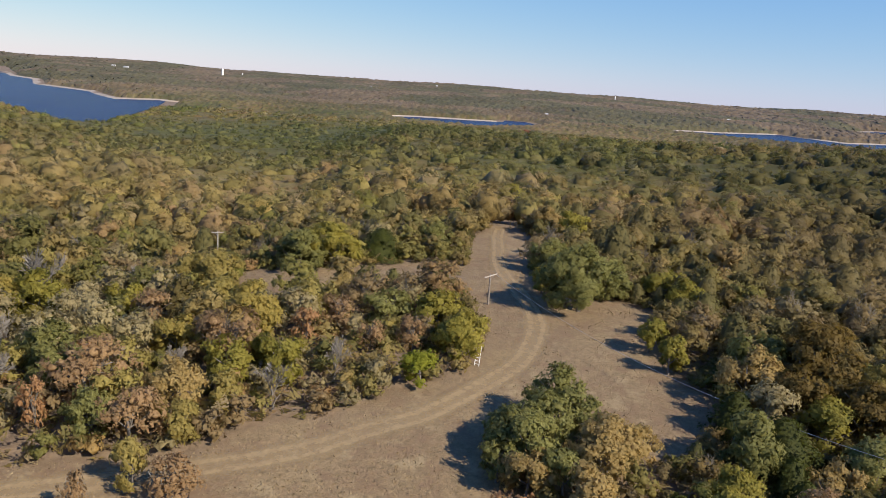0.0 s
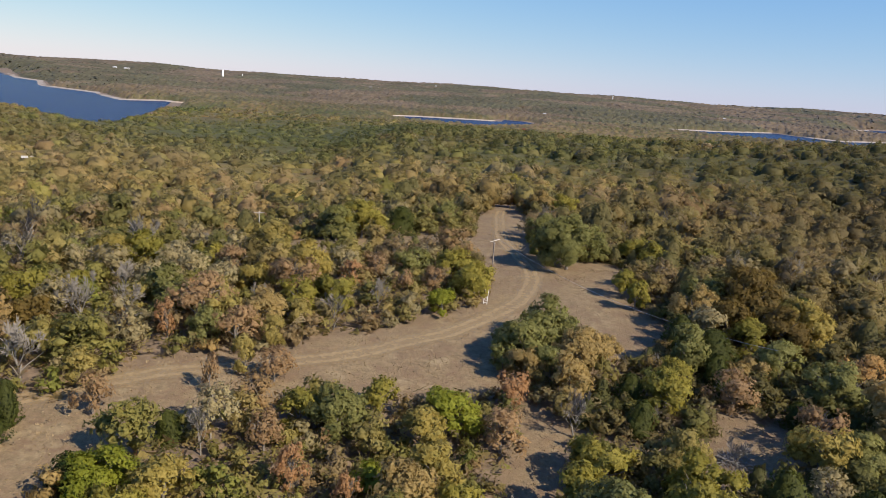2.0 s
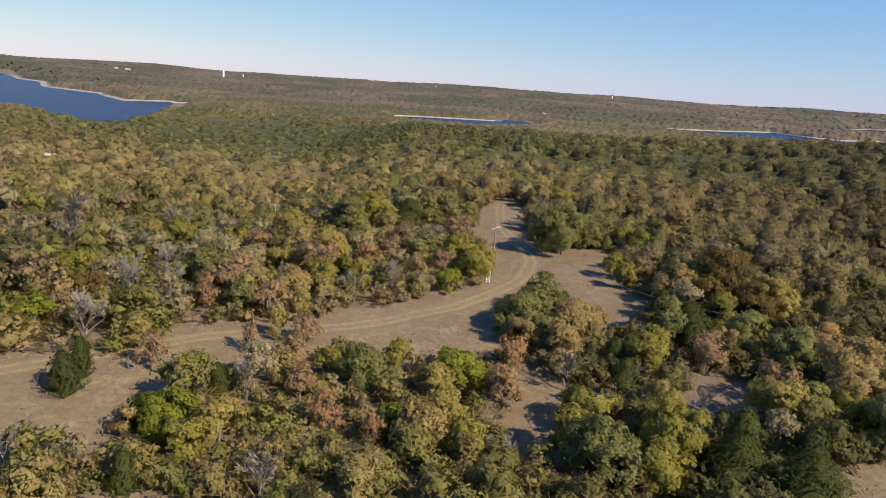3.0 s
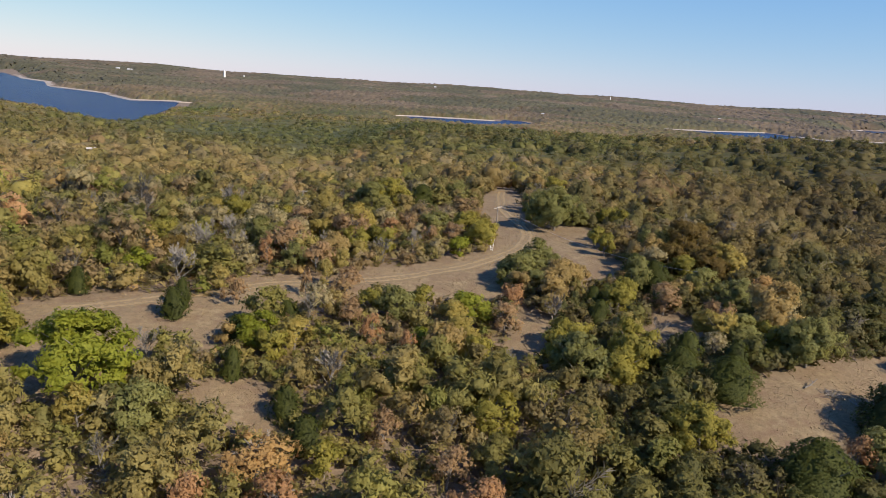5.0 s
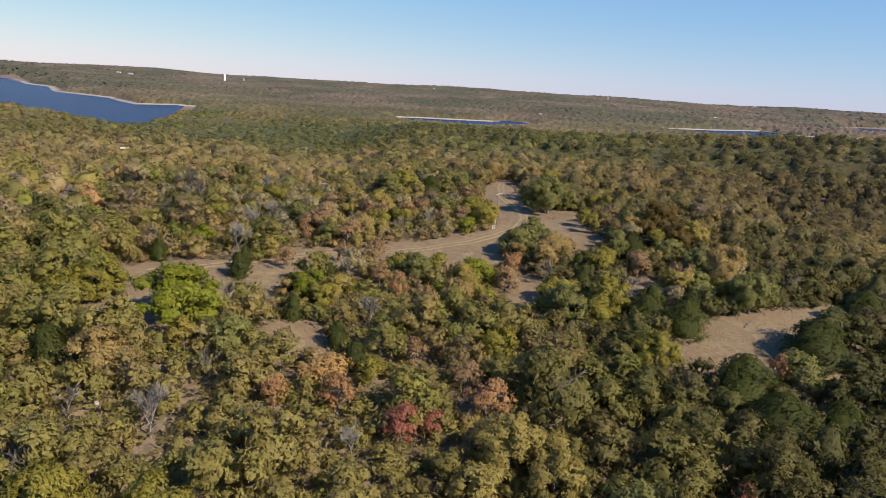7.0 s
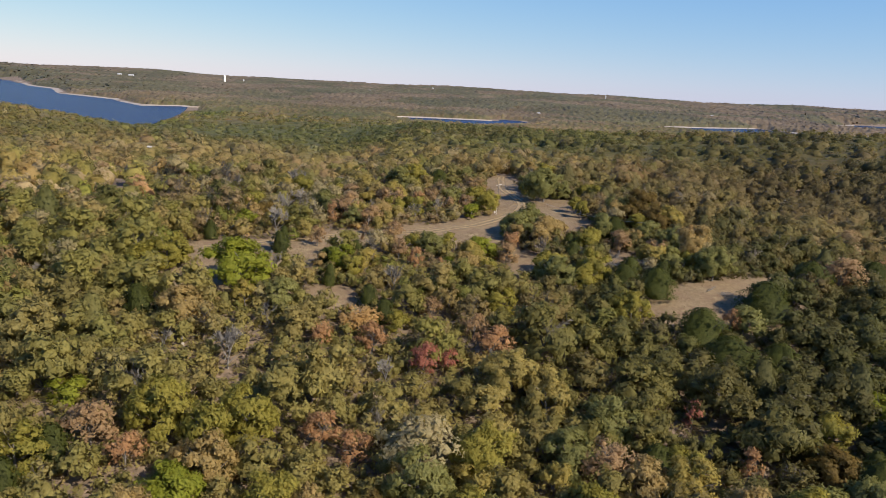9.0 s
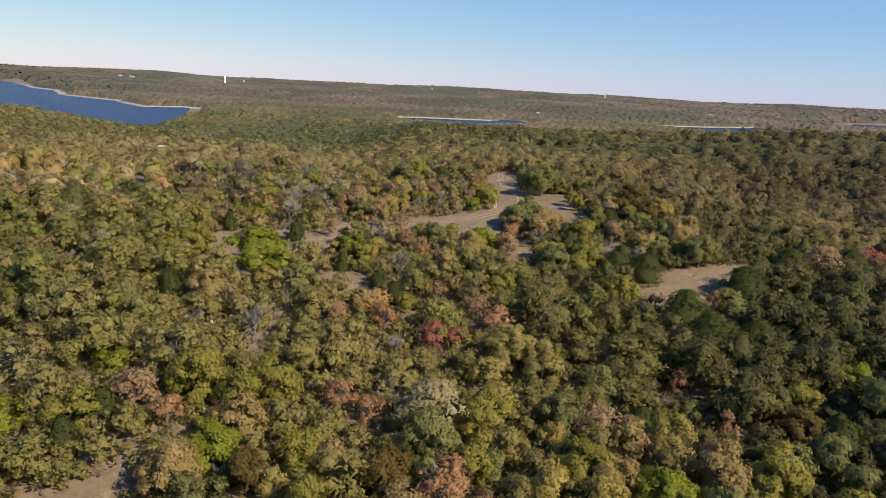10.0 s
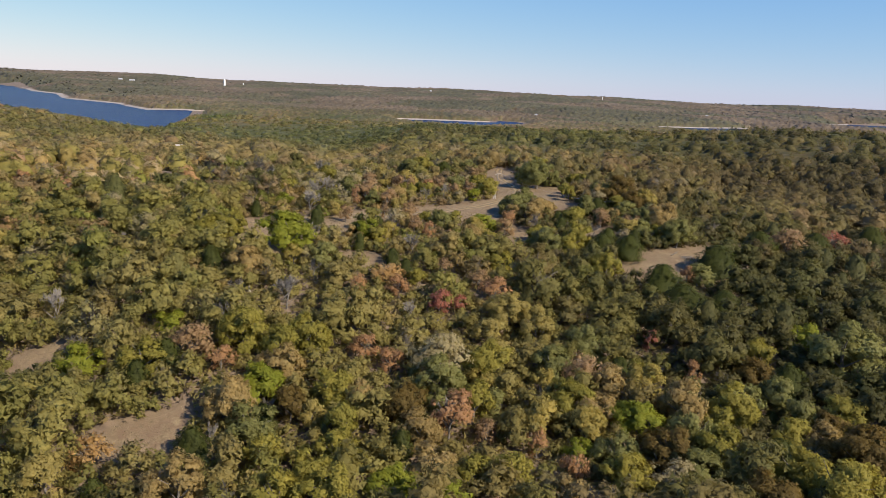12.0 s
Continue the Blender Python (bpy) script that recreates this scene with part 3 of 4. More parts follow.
OAK_TRUNKS = [trunk_mesh(s) for s in range(4)]
JUNIPER_TRUNKS = [trunk_mesh(20 + s, 0.75, 4, 0.02) for s in range(2)]
BARE_TRUNKS = [trunk_mesh(30 + s, 0.34, 3, 0.022, GREY_BARK) for s in range(2)]
FULL = [oak_crown(100 + s, 1500, 0.080, 24) for s in range(6)]
GRAND = [oak_crown(150 + s, 4200, 0.054, 44) for s in range(3)]
THIN = [oak_crown(200 + s, 1000, 0.072, 24, 0.46) for s in range(4)]
GRAND_JUNIPER = [juniper_crown(330 + s, 3600, 0.046) for s in range(2)]
JUNIPER = [juniper_crown(300 + s, 1400, 0.070) for s in range(3)]
BARE = [mesh_of("crown", *bare_arrays(400 + s), GREY_BARK) for s in range(4)]
BOUGH_SHAPES = [bare_arrays(430 + s, 2) for s in range(3)]
BOUGHS = [mesh_of("limbs", *shape, GREY_BARK) for shape in BOUGH_SHAPES]

KINDS = {
    "og": ("oak tree with olive-green leaves in the autumn woods", FULL, OAK_TRUNKS, 1.0),
    "dg": ("oak tree with dull grey-green leaves in the autumn woods", FULL, OAK_TRUNKS, 1.0),
    "yg": ("oak tree with bright yellow-green leaves in the autumn woods", FULL, OAK_TRUNKS, 0.86),
    "yo": ("oak tree with olive leaves turning yellow in the autumn woods", FULL, OAK_TRUNKS, 1.0),
    "bo": ("oak tree with brownish olive leaves in the autumn woods", FULL, OAK_TRUNKS, 1.0),
    "br": ("oak tree with thin reddish-brown leaves in the autumn woods", THIN, OAK_TRUNKS, 1.0),
    "tw": ("half-bare oak tree with sparse grey-brown leaves", THIN, BARE_TRUNKS, 0.95),
    "do": ("oak tree with dull brown-olive leaves, darkened for shade, in the autumn woods", FULL, OAK_TRUNKS, 1.0),
    "bt": ("spreading oak tree with tan leaves and pale bare limbs", THIN, OAK_TRUNKS, 0.85),
    "or": ("small tree with rusty orange autumn leaves", THIN, OAK_TRUNKS, 1.1),
    "ye": ("tree with yellow autumn leaves among the woods", FULL, OAK_TRUNKS, 1.0),
    "rd": ("small tree with dull red autumn leaves", THIN, OAK_TRUNKS, 1.05),
    "cd": ("dense dark green juniper tree in dry grass", JUNIPER, JUNIPER_TRUNKS, 0.85),
    "gy": ("leafless grey tree with bare pale branches", BARE, BARE_TRUNKS, 1.1),
}
GROUPS = {"cd": "juniper trees", "gy": "bare trees"}
MODELS = {}
pick = random.Random(5)


def crown_of(me, material):
    """The same crown mesh with its own leaf material in the object's slot."""
    ob = new("crown", me)
    ob.material_slots[0].link = "OBJECT"
    ob.material_slots[0].material = material
    return ob


def tree(kind, x, y, width, stretch=1.0):
    label, crowns, trunks, tall = KINDS[kind]
    if width > 7.5 and crowns is FULL:
        crowns = GRAND
    if width > 6 and crowns is JUNIPER:
        crowns, tall = GRAND_JUNIPER, 0.66
    i = pick.randrange(len(crowns))
    j = pick.randrange(len(trunks))
    w = width * pick.uniform(0.95, 1.05)
    h = width * tall * pick.uniform(0.92, 1.16) if width < 7 else width * tall * 0.98
    m = pose(x, y, float(ground_z(x, y)) - (0.07 * width if width > 7 and kind != "cd" else 0.05), pick.uniform(-4, 4), pick.uniform(-4, 4), pick.uniform(0, 360)) @ Matrix.Diagonal((w, w, h * stretch, 1))
    key = kind, i, j, len(crowns)
    if key not in MODELS:
        root = new({"cd": "juniper_tree", "gy": "bare_tree"}.get(kind, "oak_tree"))
        root.empty_display_size = 0.2
        tagged(root, label, "tree", GROUPS.get(kind, "woodland trees"))
        t = new("trunk", trunks[j])
        t.parent = root
        c = new("crown", BARE[i]) if kind == "gy" else crown_of(crowns[i], LEAF[kind])
        c.parent = root
        if crowns is THIN:
            new("limbs", BOUGHS[(i + j) % 3]).parent = root
        root.matrix_basis = m
        MODELS[key] = root
        return root
    root = copy_thing(MODELS[key], Matrix())
    root.matrix_basis = m
    return root


# trees that can be told apart: x, y and the crown's width
MARKED = {
    "dg": [(8.6, 59.2, 7.3), (12.7, 66.1, 6.2), (6.1, 56.9, 3.9), (20.9, 101.1, 12.7), (19.8, 122.4, 8.0), (26.6, 108.9, 7.1), (-5.6, 89.5, 6.5), (-29.1, 58.3, 4.3), (-0.2, 134.6, 7.5), (-11.3, 41.4, 6.1), (28.2, 59.5, 6.1), (43.2, 52.4, 7.8), (39.6, 58.4, 6.3), (-35.9, 8.7, 6.8), (13.6, 27.2, 9.0), (37.8, 36.9, 7.0), (45.5, 33.1, 9.2), (43.0, 10.1, 6.8), (-37.1, -46.9, 8.1), (58.8, -20.1, 12.8), (14.7, -16.7, 8.2)],
    "bo": [(19.0, 60.1, 4.6), (16.3, 59.5, 5.7), (3.5, 166.7, 8.1), (24.4, 157.1, 9.3), (13.1, 51.4, 5.4), (-48.3, -1.1, 8.9), (-14.3, -44.1, 7.3)],
    "yo": [(-23.6, 28.4, 5.9), (-41.1, 7.2, 4.5)],
    "og": [(16.7, 109.5, 4.2), (35.1, 109.3, 6.3), (36.8, 102.4, 6.0), (27.1, 86.4, 4.3), (27.8, 80.2, 4.0), (3.6, 81.4, 7.4), (0.6, 87.7, 6.3), (-17.2, 116.5, 9.8), (19.7, 199.4, 10.0), (28.2, 150.5, 8.9), (-7.4, 46.5, 4.4), (-15.0, 42.5, 4.9), (23.3, 49.5, 5.5), (14.3, 37.4, 6.6), (10.8, 32.4, 5.6), (38.5, 65.1, 6.7), (-58.4, 20.4, 8.1), (-61.5, 17.1, 7.1), (-25.7, 25.2, 5.1), (18.3, 26.8, 7.1), (24.2, 12.7, 8.1), (1.6, 14.7, 5.4), (-16.0, 5.4, 4.2), (-56.7, -33.1, 7.5), (45.4, -16.6, 6.6)],
    "br": [(-2.3, 81.7, 3.9), (-7.2, 80.9, 3.8), (-11.6, 86.4, 5.5), (-25.6, 58.1, 5.8), (-19.5, 51.0, 4.7), (5.0, 42.4, 5.5), (30.8, 49.9, 5.6), (-34.7, 40.8, 3.7), (-17.6, 37.9, 4.0), (-10.6, 11.3, 4.4), (-3.6, 5.6, 4.5), (-50.6, -28.0, 7.6), (-4.6, -42.0, 4.1), (74.9, 39.0, 9.6)],
    "cd": [(-9.6, 124.5, 8.1), (19.5, 45.4, 3.9), (-40.9, 34.1, 4.2), (28.6, 31.9, 4.7), (-41.0, 37.3, 2.8), (-56.3, 39.0, 3.9), (-29.3, 20.1, 3.2), (-21.5, 13.7, 3.8), (-18.6, 9.1, 4.4), (26.3, 27.4, 6.8), (31.3, 23.2, 8.0), (34.4, 6.8, 9.7), (36.3, -1.0, 9.6), (49.1, 16.7, 10.2), (-56.0, 1.2, 5.3), (65.4, 33.5, 10.0), (-43.7, -50.0, 5.6), (45.0, 0.6, 7.2), (85.1, 44.7, 10.1), (110.5, 62.5, 11.6)],
    "or": [(-14.8, 81.1, 3.9), (-33.8, 58.4, 2.7), (-17.7, 193.7, 4.3), (6.6, 49.8, 4.6), (-14.1, 32.5, 3.2), (-8.8, 30.8, 2.6), (-27.2, -1.7, 4.0), (-19.5, -1.5, 4.7), (41.0, 10.9, 3.3), (-0.8, -0.7, 6.1), (-45.4, -30.9, 4.5), (-23.8, -23.4, 5.6), (-19.4, -25.2, 4.6), (2.4, -44.8, 3.2), (7.0, -49.8, 3.9), (30.9, -23.7, 3.2), (-109.4, 53.2, 6.6), (-126.1, 63.9, 5.3)],
    "gy": [(-10.2, 72.4, 4.1), (-15.2, 65.7, 5.0), (-26.0, 70.1, 3.6), (-44.2, 45.4, 7.0), (-44.9, 60.2, 7.2), (-40.4, 62.6, 4.7), (-22.9, 36.3, 3.4), (12.8, 45.1, 4.4), (26.7, 38.4, 4.3), (-39.3, 20.0, 5.0), (-39.3, -9.8, 6.4), (-48.8, -9.0, 4.0), (-16.7, -9.5, 4.3), (-36.3, 1.2, 3.5), (-40.4, -7.9, 5.3), (-76.4, -18.6, 6.5), (-41.8, -48.6, 2.4)],
    "ye": [(-15.7, 130.8, 5.0), (-30.7, 100.3, 7.6), (-34.8, 100.5, 4.9), (-21.7, 59.2, 4.1), (-22.9, 52.0, 3.3), (-38.2, 46.2, 4.0), (5.5, -8.8, 6.4), (-31.0, -9.3, 5.1), (-58.0, -59.4, 6.2), (-29.7, -41.5, 4.1), (1.4, -8.4, 9.6), (6.2, -12.9, 7.2), (-2.6, -14.8, 6.0)],
    "yg": [(-1.0, 73.4, 4.7), (-0.5, 44.4, 6.9), (-28.1, 28.1, 7.1), (-44.0, 13.1, 13.2), (-51.1, 47.4, 5.2), (-65.6, -34.0, 7.7), (-56.6, -20.9, 5.0), (55.4, -11.2, 8.2)],
    "bt": [(-22.4, 3.8, 7.8), (-55.4, -54.1, 6.4)],
    "rd": [(-11.3, -5.7, 5.1), (-7.6, -4.1, 3.9), (26.7, -13.8, 3.1), (95.0, 54.5, 7.9)],
}
MARKED["dg"] += [(11.6, 55.2, 4.9), (-21.6, 113.1, 8.4), (11, 62.5, 6.0), (7.5, 63, 4.5), (14.5, 63.5, 4.5)]
MARKED["bo"] += [(8.5, 55, 5.0), (14.5, 56.5, 5.4)]
MARKED["rd"] += [(100, 861, 11.0), (91, 852, 8.0), (-60.6, 476, 6.0)]
MARKED["br"] += [(-25.4, 47.2, 2.2), (84, 509, 10.0), (77, 470, 9.0)]
placed = []
for kind, spots in MARKED.items():
    for x, y, w in spots:
        tree(kind, x, y, w * 1.08, 1.06 if kind == "yg" and w > 10 else max(1.0, 4.6 / w))
        placed.append((x, y, w))


# the rest of the near woods
def mix_at(x, y, r):
    """The kind of tree that grows at a place, by stretches of the woods; do carries their shade."""
    n = noise.noise(Vector((x / 23, y / 23, 4.2)))
    east = float(ease(-10, 45, x + 0.25 * y - 5))
    south = 1 - float(ease(15, 60, y))
    r = (0.72 * r + 1.3 * noise.noise(Vector((x / 13, y / 15, 8.1)))) % 1.0
    weights = {
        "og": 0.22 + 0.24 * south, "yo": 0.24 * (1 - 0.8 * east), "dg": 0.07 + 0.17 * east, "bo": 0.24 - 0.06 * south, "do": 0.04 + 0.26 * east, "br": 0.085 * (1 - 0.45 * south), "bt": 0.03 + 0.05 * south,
        "tw": 0.14 * (1 - 0.4 * east) * (1 - 0.55 * south), "or": 0.03 + 0.015 * south, "ye": 0.05 * (1 - 0.85 * east), "yg": (0.05 + 0.06 * south) * (1 - 0.7 * east), "cd": 0.05 + 0.12 * east, "gy": 0.012, "rd": 0.003,
    }
    slope = 1 - float(ease(-25, 25, y))
    weights["og"] += 0.08 * slope
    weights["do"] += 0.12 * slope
    weights["dg"] += 0.05 * slope
    dry = float(ease(40, 60, y)) * (1 - float(ease(110, 150, y))) * (1 - east)
    weights["tw"] += 0.14 * dry
    weights["br"] += 0.05 * dry
    weights["bo"] *= 1 - 0.55 * dry
    weights["cd"] *= 1 - 0.85 * dry
    weights["dg"] += 0.08 * dry
    # this corner is darkened with more do, shade held in its leaf colour
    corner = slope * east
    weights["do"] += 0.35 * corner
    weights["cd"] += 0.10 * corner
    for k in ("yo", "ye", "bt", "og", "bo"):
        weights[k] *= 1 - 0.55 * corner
    if n > 0.15:
        weights["bo"] *= 2.2
        weights["br"] *= 2.0
    if n < -0.2:
        weights["dg"] *= 1.8
        weights["og"] *= 1.5
    total = sum(weights.values())
    r *= total
    for k, v in weights.items():
        r -= v
        if r <= 0:
            return k
    return "og"


def side_view(x, y):
    """Beyond the nearest trees, but still near enough to be told apart."""
    return (np.abs(x + 4) < 0.62 * (y + 40) + 6) & (y >= 62) & (y < 165)


def near_view(x, y):
    from_end = np.abs(x + 12) < 0.62 * (y + 139) + 4
    from_start = np.abs(x + 1) < 0.62 * y + 6
    return (from_end & (y > -66) & (y < 62)) | (from_start & (y >= 62) & (y < 150))


rng = random.Random(11)
cells = {}
for x, y, w in placed:
    cells.setdefault((int(x // 8), int(y // 8)), []).append((x, y, w))


def room(x, y, w):
    for a in (-1, 0, 1):
        for b in (-1, 0, 1):
            for px, py, pw in cells.get((int(x // 8) + a, int(y // 8) + b), ()):
                if math.hypot(px - x, py - y) < 0.262 * (w + pw):
                    return False
    return True


spots = np.array(placed)


def hides(x, y, w):
    """Whether a tree would stand before one that is clearly seen."""
    dx, dy = np.abs(spots[:, 0] - x), spots[:, 1] - y
    return bool(np.any((dx < 0.42 * (w + spots[:, 2])) & (dy > 0) & (dy < 2 + 0.8 * w) & (w > 0.78 * spots[:, 2])))


rest, things = [], {"oak": len([1 for k in MARKED for _ in MARKED[k]]), "cd": 0, "gy": 0}
for attempt in range(43000):
    x, y = rng.uniform(-150, 130), rng.uniform(-66, 165)
    w = min(11, max(3.6, rng.lognormvariate(1.92 if y > 5 else 2.12, 0.22)))
    if attempt > 26000:
        w *= 0.42
    elif attempt > 14000:
        w *= 0.6
    if -50 < x < -30 and 94 < y < 141:
        w = min(w, 3.3)
    if not (near_view(x, y) or side_view(x, y)) or not room(x, y, w) or open_ground(x, y, 0.38 * w) or hides(x, y, w):
        continue
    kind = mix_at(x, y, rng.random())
    cells.setdefault((int(x // 8), int(y // 8)), []).append((x, y, w))
    row = kind if kind in ("cd", "gy") else "oak"
    close = (-60 < x < 50 and -62 < y < -22) or (-55 < x < 50 and 28 < y < 85)
    if kind == "gy" or (close and w > 2.9 and things[row] < 290):
        tree(kind, x, y, w, 1.12)
        things[row] += 1
    else:
        rest.append((x, y, w, kind))

# ---- farther woods ----
PIGMENT = {
    "og": (0.315, 0.288, 0.062), "dg": (0.184, 0.186, 0.043), "yg": (0.277, 0.307, 0.037), "yo": (0.410, 0.330, 0.088),
    # do again has shade mixed into its brown-olive
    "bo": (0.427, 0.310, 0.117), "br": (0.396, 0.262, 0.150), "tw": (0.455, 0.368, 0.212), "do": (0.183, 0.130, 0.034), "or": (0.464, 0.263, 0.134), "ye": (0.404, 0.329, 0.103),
    "cd": (0.085, 0.105, 0.021), "gy": (0.369, 0.276, 0.184), "rd": (0.381, 0.168, 0.125), "bt": (0.501, 0.313, 0.123),
}


def scatter(y0, y1, spacing, seed, deep=0.87):
    """Jittered places of woodland between two distances, as wide as the view."""
    g = np.random.default_rng(seed)
    xs = []
    row = 0
    y = y0
    while y < y1:
        half = 0.66 * (y + 139) + 25
        x = np.arange(-half - 12, half - 8, spacing) + (row % 2) * spacing / 2
        xs.append(np.stack([x, np.full(len(x), y)], 1))
        y += spacing * deep
        row += 1
    p = np.concatenate(xs)
    return p + g.uniform(-0.55, 0.55, p.shape) * spacing * np.array([1, deep]), g


def kinds_for(p, g):
    return [mix_at(x, y, r) for (x, y), r in zip(p, g.random(len(p)))]


def finish_woods(name, verts, faces, normals, colours, inner, label):
    me = mesh_of(name, verts, faces, WOODS, True, normals)
    me.attributes.new("inner", "FLOAT", "POINT").data.foreach_set("value", np.asarray(inner, np.float32))
    att = me.attributes.new("pigment", "FLOAT_COLOR", "POINT")
    att.data.foreach_set("color", np.concatenate([colours, np.ones((len(colours), 1))], 1).astype(np.float32).ravel())
    return tagged(new(name, me), label, "trees", kind="stuff")


def dome_arrays(p, base, w, tall, g, sink=0.46):
    """Uneven rounded crowns, one to a place."""
    n = len(p)
    t = g.uniform(0, 6.28, n)
    v = ICO_V[None] * g.uniform(0.78, 1.22, (n, 12, 1)) * 0.5
    x = v[..., 0] * np.cos(t)[:, None] - v[..., 1] * np.sin(t)[:, None]
    y = v[..., 0] * np.sin(t)[:, None] + v[..., 1] * np.cos(t)[:, None]
    way = np.stack([x, y, v[..., 2] + 0.05], -1).reshape(-1, 3)
    v = np.stack([x * w[:, None], y * w[:, None], (v[..., 2] + sink) * tall[:, None]], -1) + np.stack([p[:, 0], p[:, 1], base], 1)[:, None, :]
    f = (ICO_F[None] + (np.arange(n) * 12)[:, None, None]).reshape(-1, 3)
    return v.reshape(-1, 3), f, unit(way)


# stretches of the woods with a leaf colour of their own, the dark ones with shade painted in: middle, reach, pigment,
# share
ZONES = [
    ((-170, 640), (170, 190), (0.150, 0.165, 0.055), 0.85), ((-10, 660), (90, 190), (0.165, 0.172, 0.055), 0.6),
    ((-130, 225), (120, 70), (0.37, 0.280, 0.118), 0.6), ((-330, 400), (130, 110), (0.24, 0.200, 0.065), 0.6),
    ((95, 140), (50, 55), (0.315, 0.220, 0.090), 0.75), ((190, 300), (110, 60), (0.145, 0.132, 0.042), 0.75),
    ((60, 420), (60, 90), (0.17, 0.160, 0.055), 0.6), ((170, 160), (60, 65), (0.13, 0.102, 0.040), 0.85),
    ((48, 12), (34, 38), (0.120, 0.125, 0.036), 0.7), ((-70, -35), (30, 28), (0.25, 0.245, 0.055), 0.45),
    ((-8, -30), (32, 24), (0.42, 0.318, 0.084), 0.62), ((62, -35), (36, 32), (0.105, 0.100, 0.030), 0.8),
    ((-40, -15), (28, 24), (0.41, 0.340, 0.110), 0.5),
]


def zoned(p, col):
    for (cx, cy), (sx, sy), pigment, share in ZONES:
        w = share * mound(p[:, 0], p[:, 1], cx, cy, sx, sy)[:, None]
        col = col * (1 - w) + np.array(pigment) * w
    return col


def pigments(p, g, spread=0.19):
    """Leaf colours of a wood; the woods by the lake are barer, greyer and more alike."""
    col = np.array([PIGMENT[k] for k in kinds_for(p, g)]) * np.array([1.07, 0.98, 0.9])
    drift = np.array([noise.noise(Vector((x / 160, y / 260, 1.7))) for x, y in p])[:, None]
    tan = np.array([0.335, 0.255, 0.105]) * (1 + 0.35 * drift)
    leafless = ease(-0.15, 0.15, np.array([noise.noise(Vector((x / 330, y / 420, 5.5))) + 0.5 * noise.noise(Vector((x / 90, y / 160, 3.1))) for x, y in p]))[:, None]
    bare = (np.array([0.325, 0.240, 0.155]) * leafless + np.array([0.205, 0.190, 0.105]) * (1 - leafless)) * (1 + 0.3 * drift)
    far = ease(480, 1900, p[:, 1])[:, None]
    green = np.array([max(0.0, noise.noise(Vector((x / 95, y / 120, 6.3)))) for x, y in p])[:, None] * ease(150, 260, p[:, 1])[:, None]
    col = col * (1 - green * np.array([0.60, 0.32, 0.55]))
    # darkens the eastern hillside: its shade is put into the pigment
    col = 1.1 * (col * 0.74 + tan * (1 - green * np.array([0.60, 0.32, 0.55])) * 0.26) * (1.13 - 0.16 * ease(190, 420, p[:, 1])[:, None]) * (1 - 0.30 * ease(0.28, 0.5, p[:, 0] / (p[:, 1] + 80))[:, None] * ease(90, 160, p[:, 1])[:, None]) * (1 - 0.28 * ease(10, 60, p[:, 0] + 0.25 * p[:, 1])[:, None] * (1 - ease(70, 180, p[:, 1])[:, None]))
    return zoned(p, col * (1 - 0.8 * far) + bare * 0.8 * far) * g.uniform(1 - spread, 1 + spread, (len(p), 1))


def leaf_woods(name, p, g, sprays_each, label, size=(4.2, 7.0), flat=1.0):
    """Woods of lumpy crowns made of leaf sprays round a dense inside."""
    n = len(p)
    clump = np.array([noise.noise(Vector((x / 26, y / 26, 2.5))) for x, y in p])
    w = size[0] + (size[1] - size[0]) * np.clip(g.uniform(0, 1, n) ** 1.4 + 0.35 * clump, 0, 1.15)
    base = ground_z(p[:, 0], p[:, 1]) + 1.2 * clump
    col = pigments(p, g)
    core = dome_arrays(p, base, w * 0.72, w * 0.74 * flat, g)
    shapes = [lobed(g, 18, 700, 0.15)[:2] for _ in range(12)]
    place, way = np.stack([q[0] for q in shapes]), np.stack([q[1] for q in shapes])
    who = np.repeat(np.arange(n), sprays_each)
    shape, leaf = g.integers(0, 12, n)[who], g.integers(0, 700, len(who))
    centre = place[shape, leaf] * w[who][:, None] * np.array([1, 1, flat]) + np.stack([p[who, 0], p[who, 1], base[who]], 1)
    blades = sprays(centre, way[shape, leaf], w[who] * g.uniform(0.12, 0.25, len(who)), g, 0.25, 0.35)
    return finish_woods(name, *joined([blades, core]), np.concatenate([np.repeat(col[who], 3, 0), np.repeat(col, 12, 0)]), np.repeat((0, 1), (3 * len(who), 12 * n)), label)


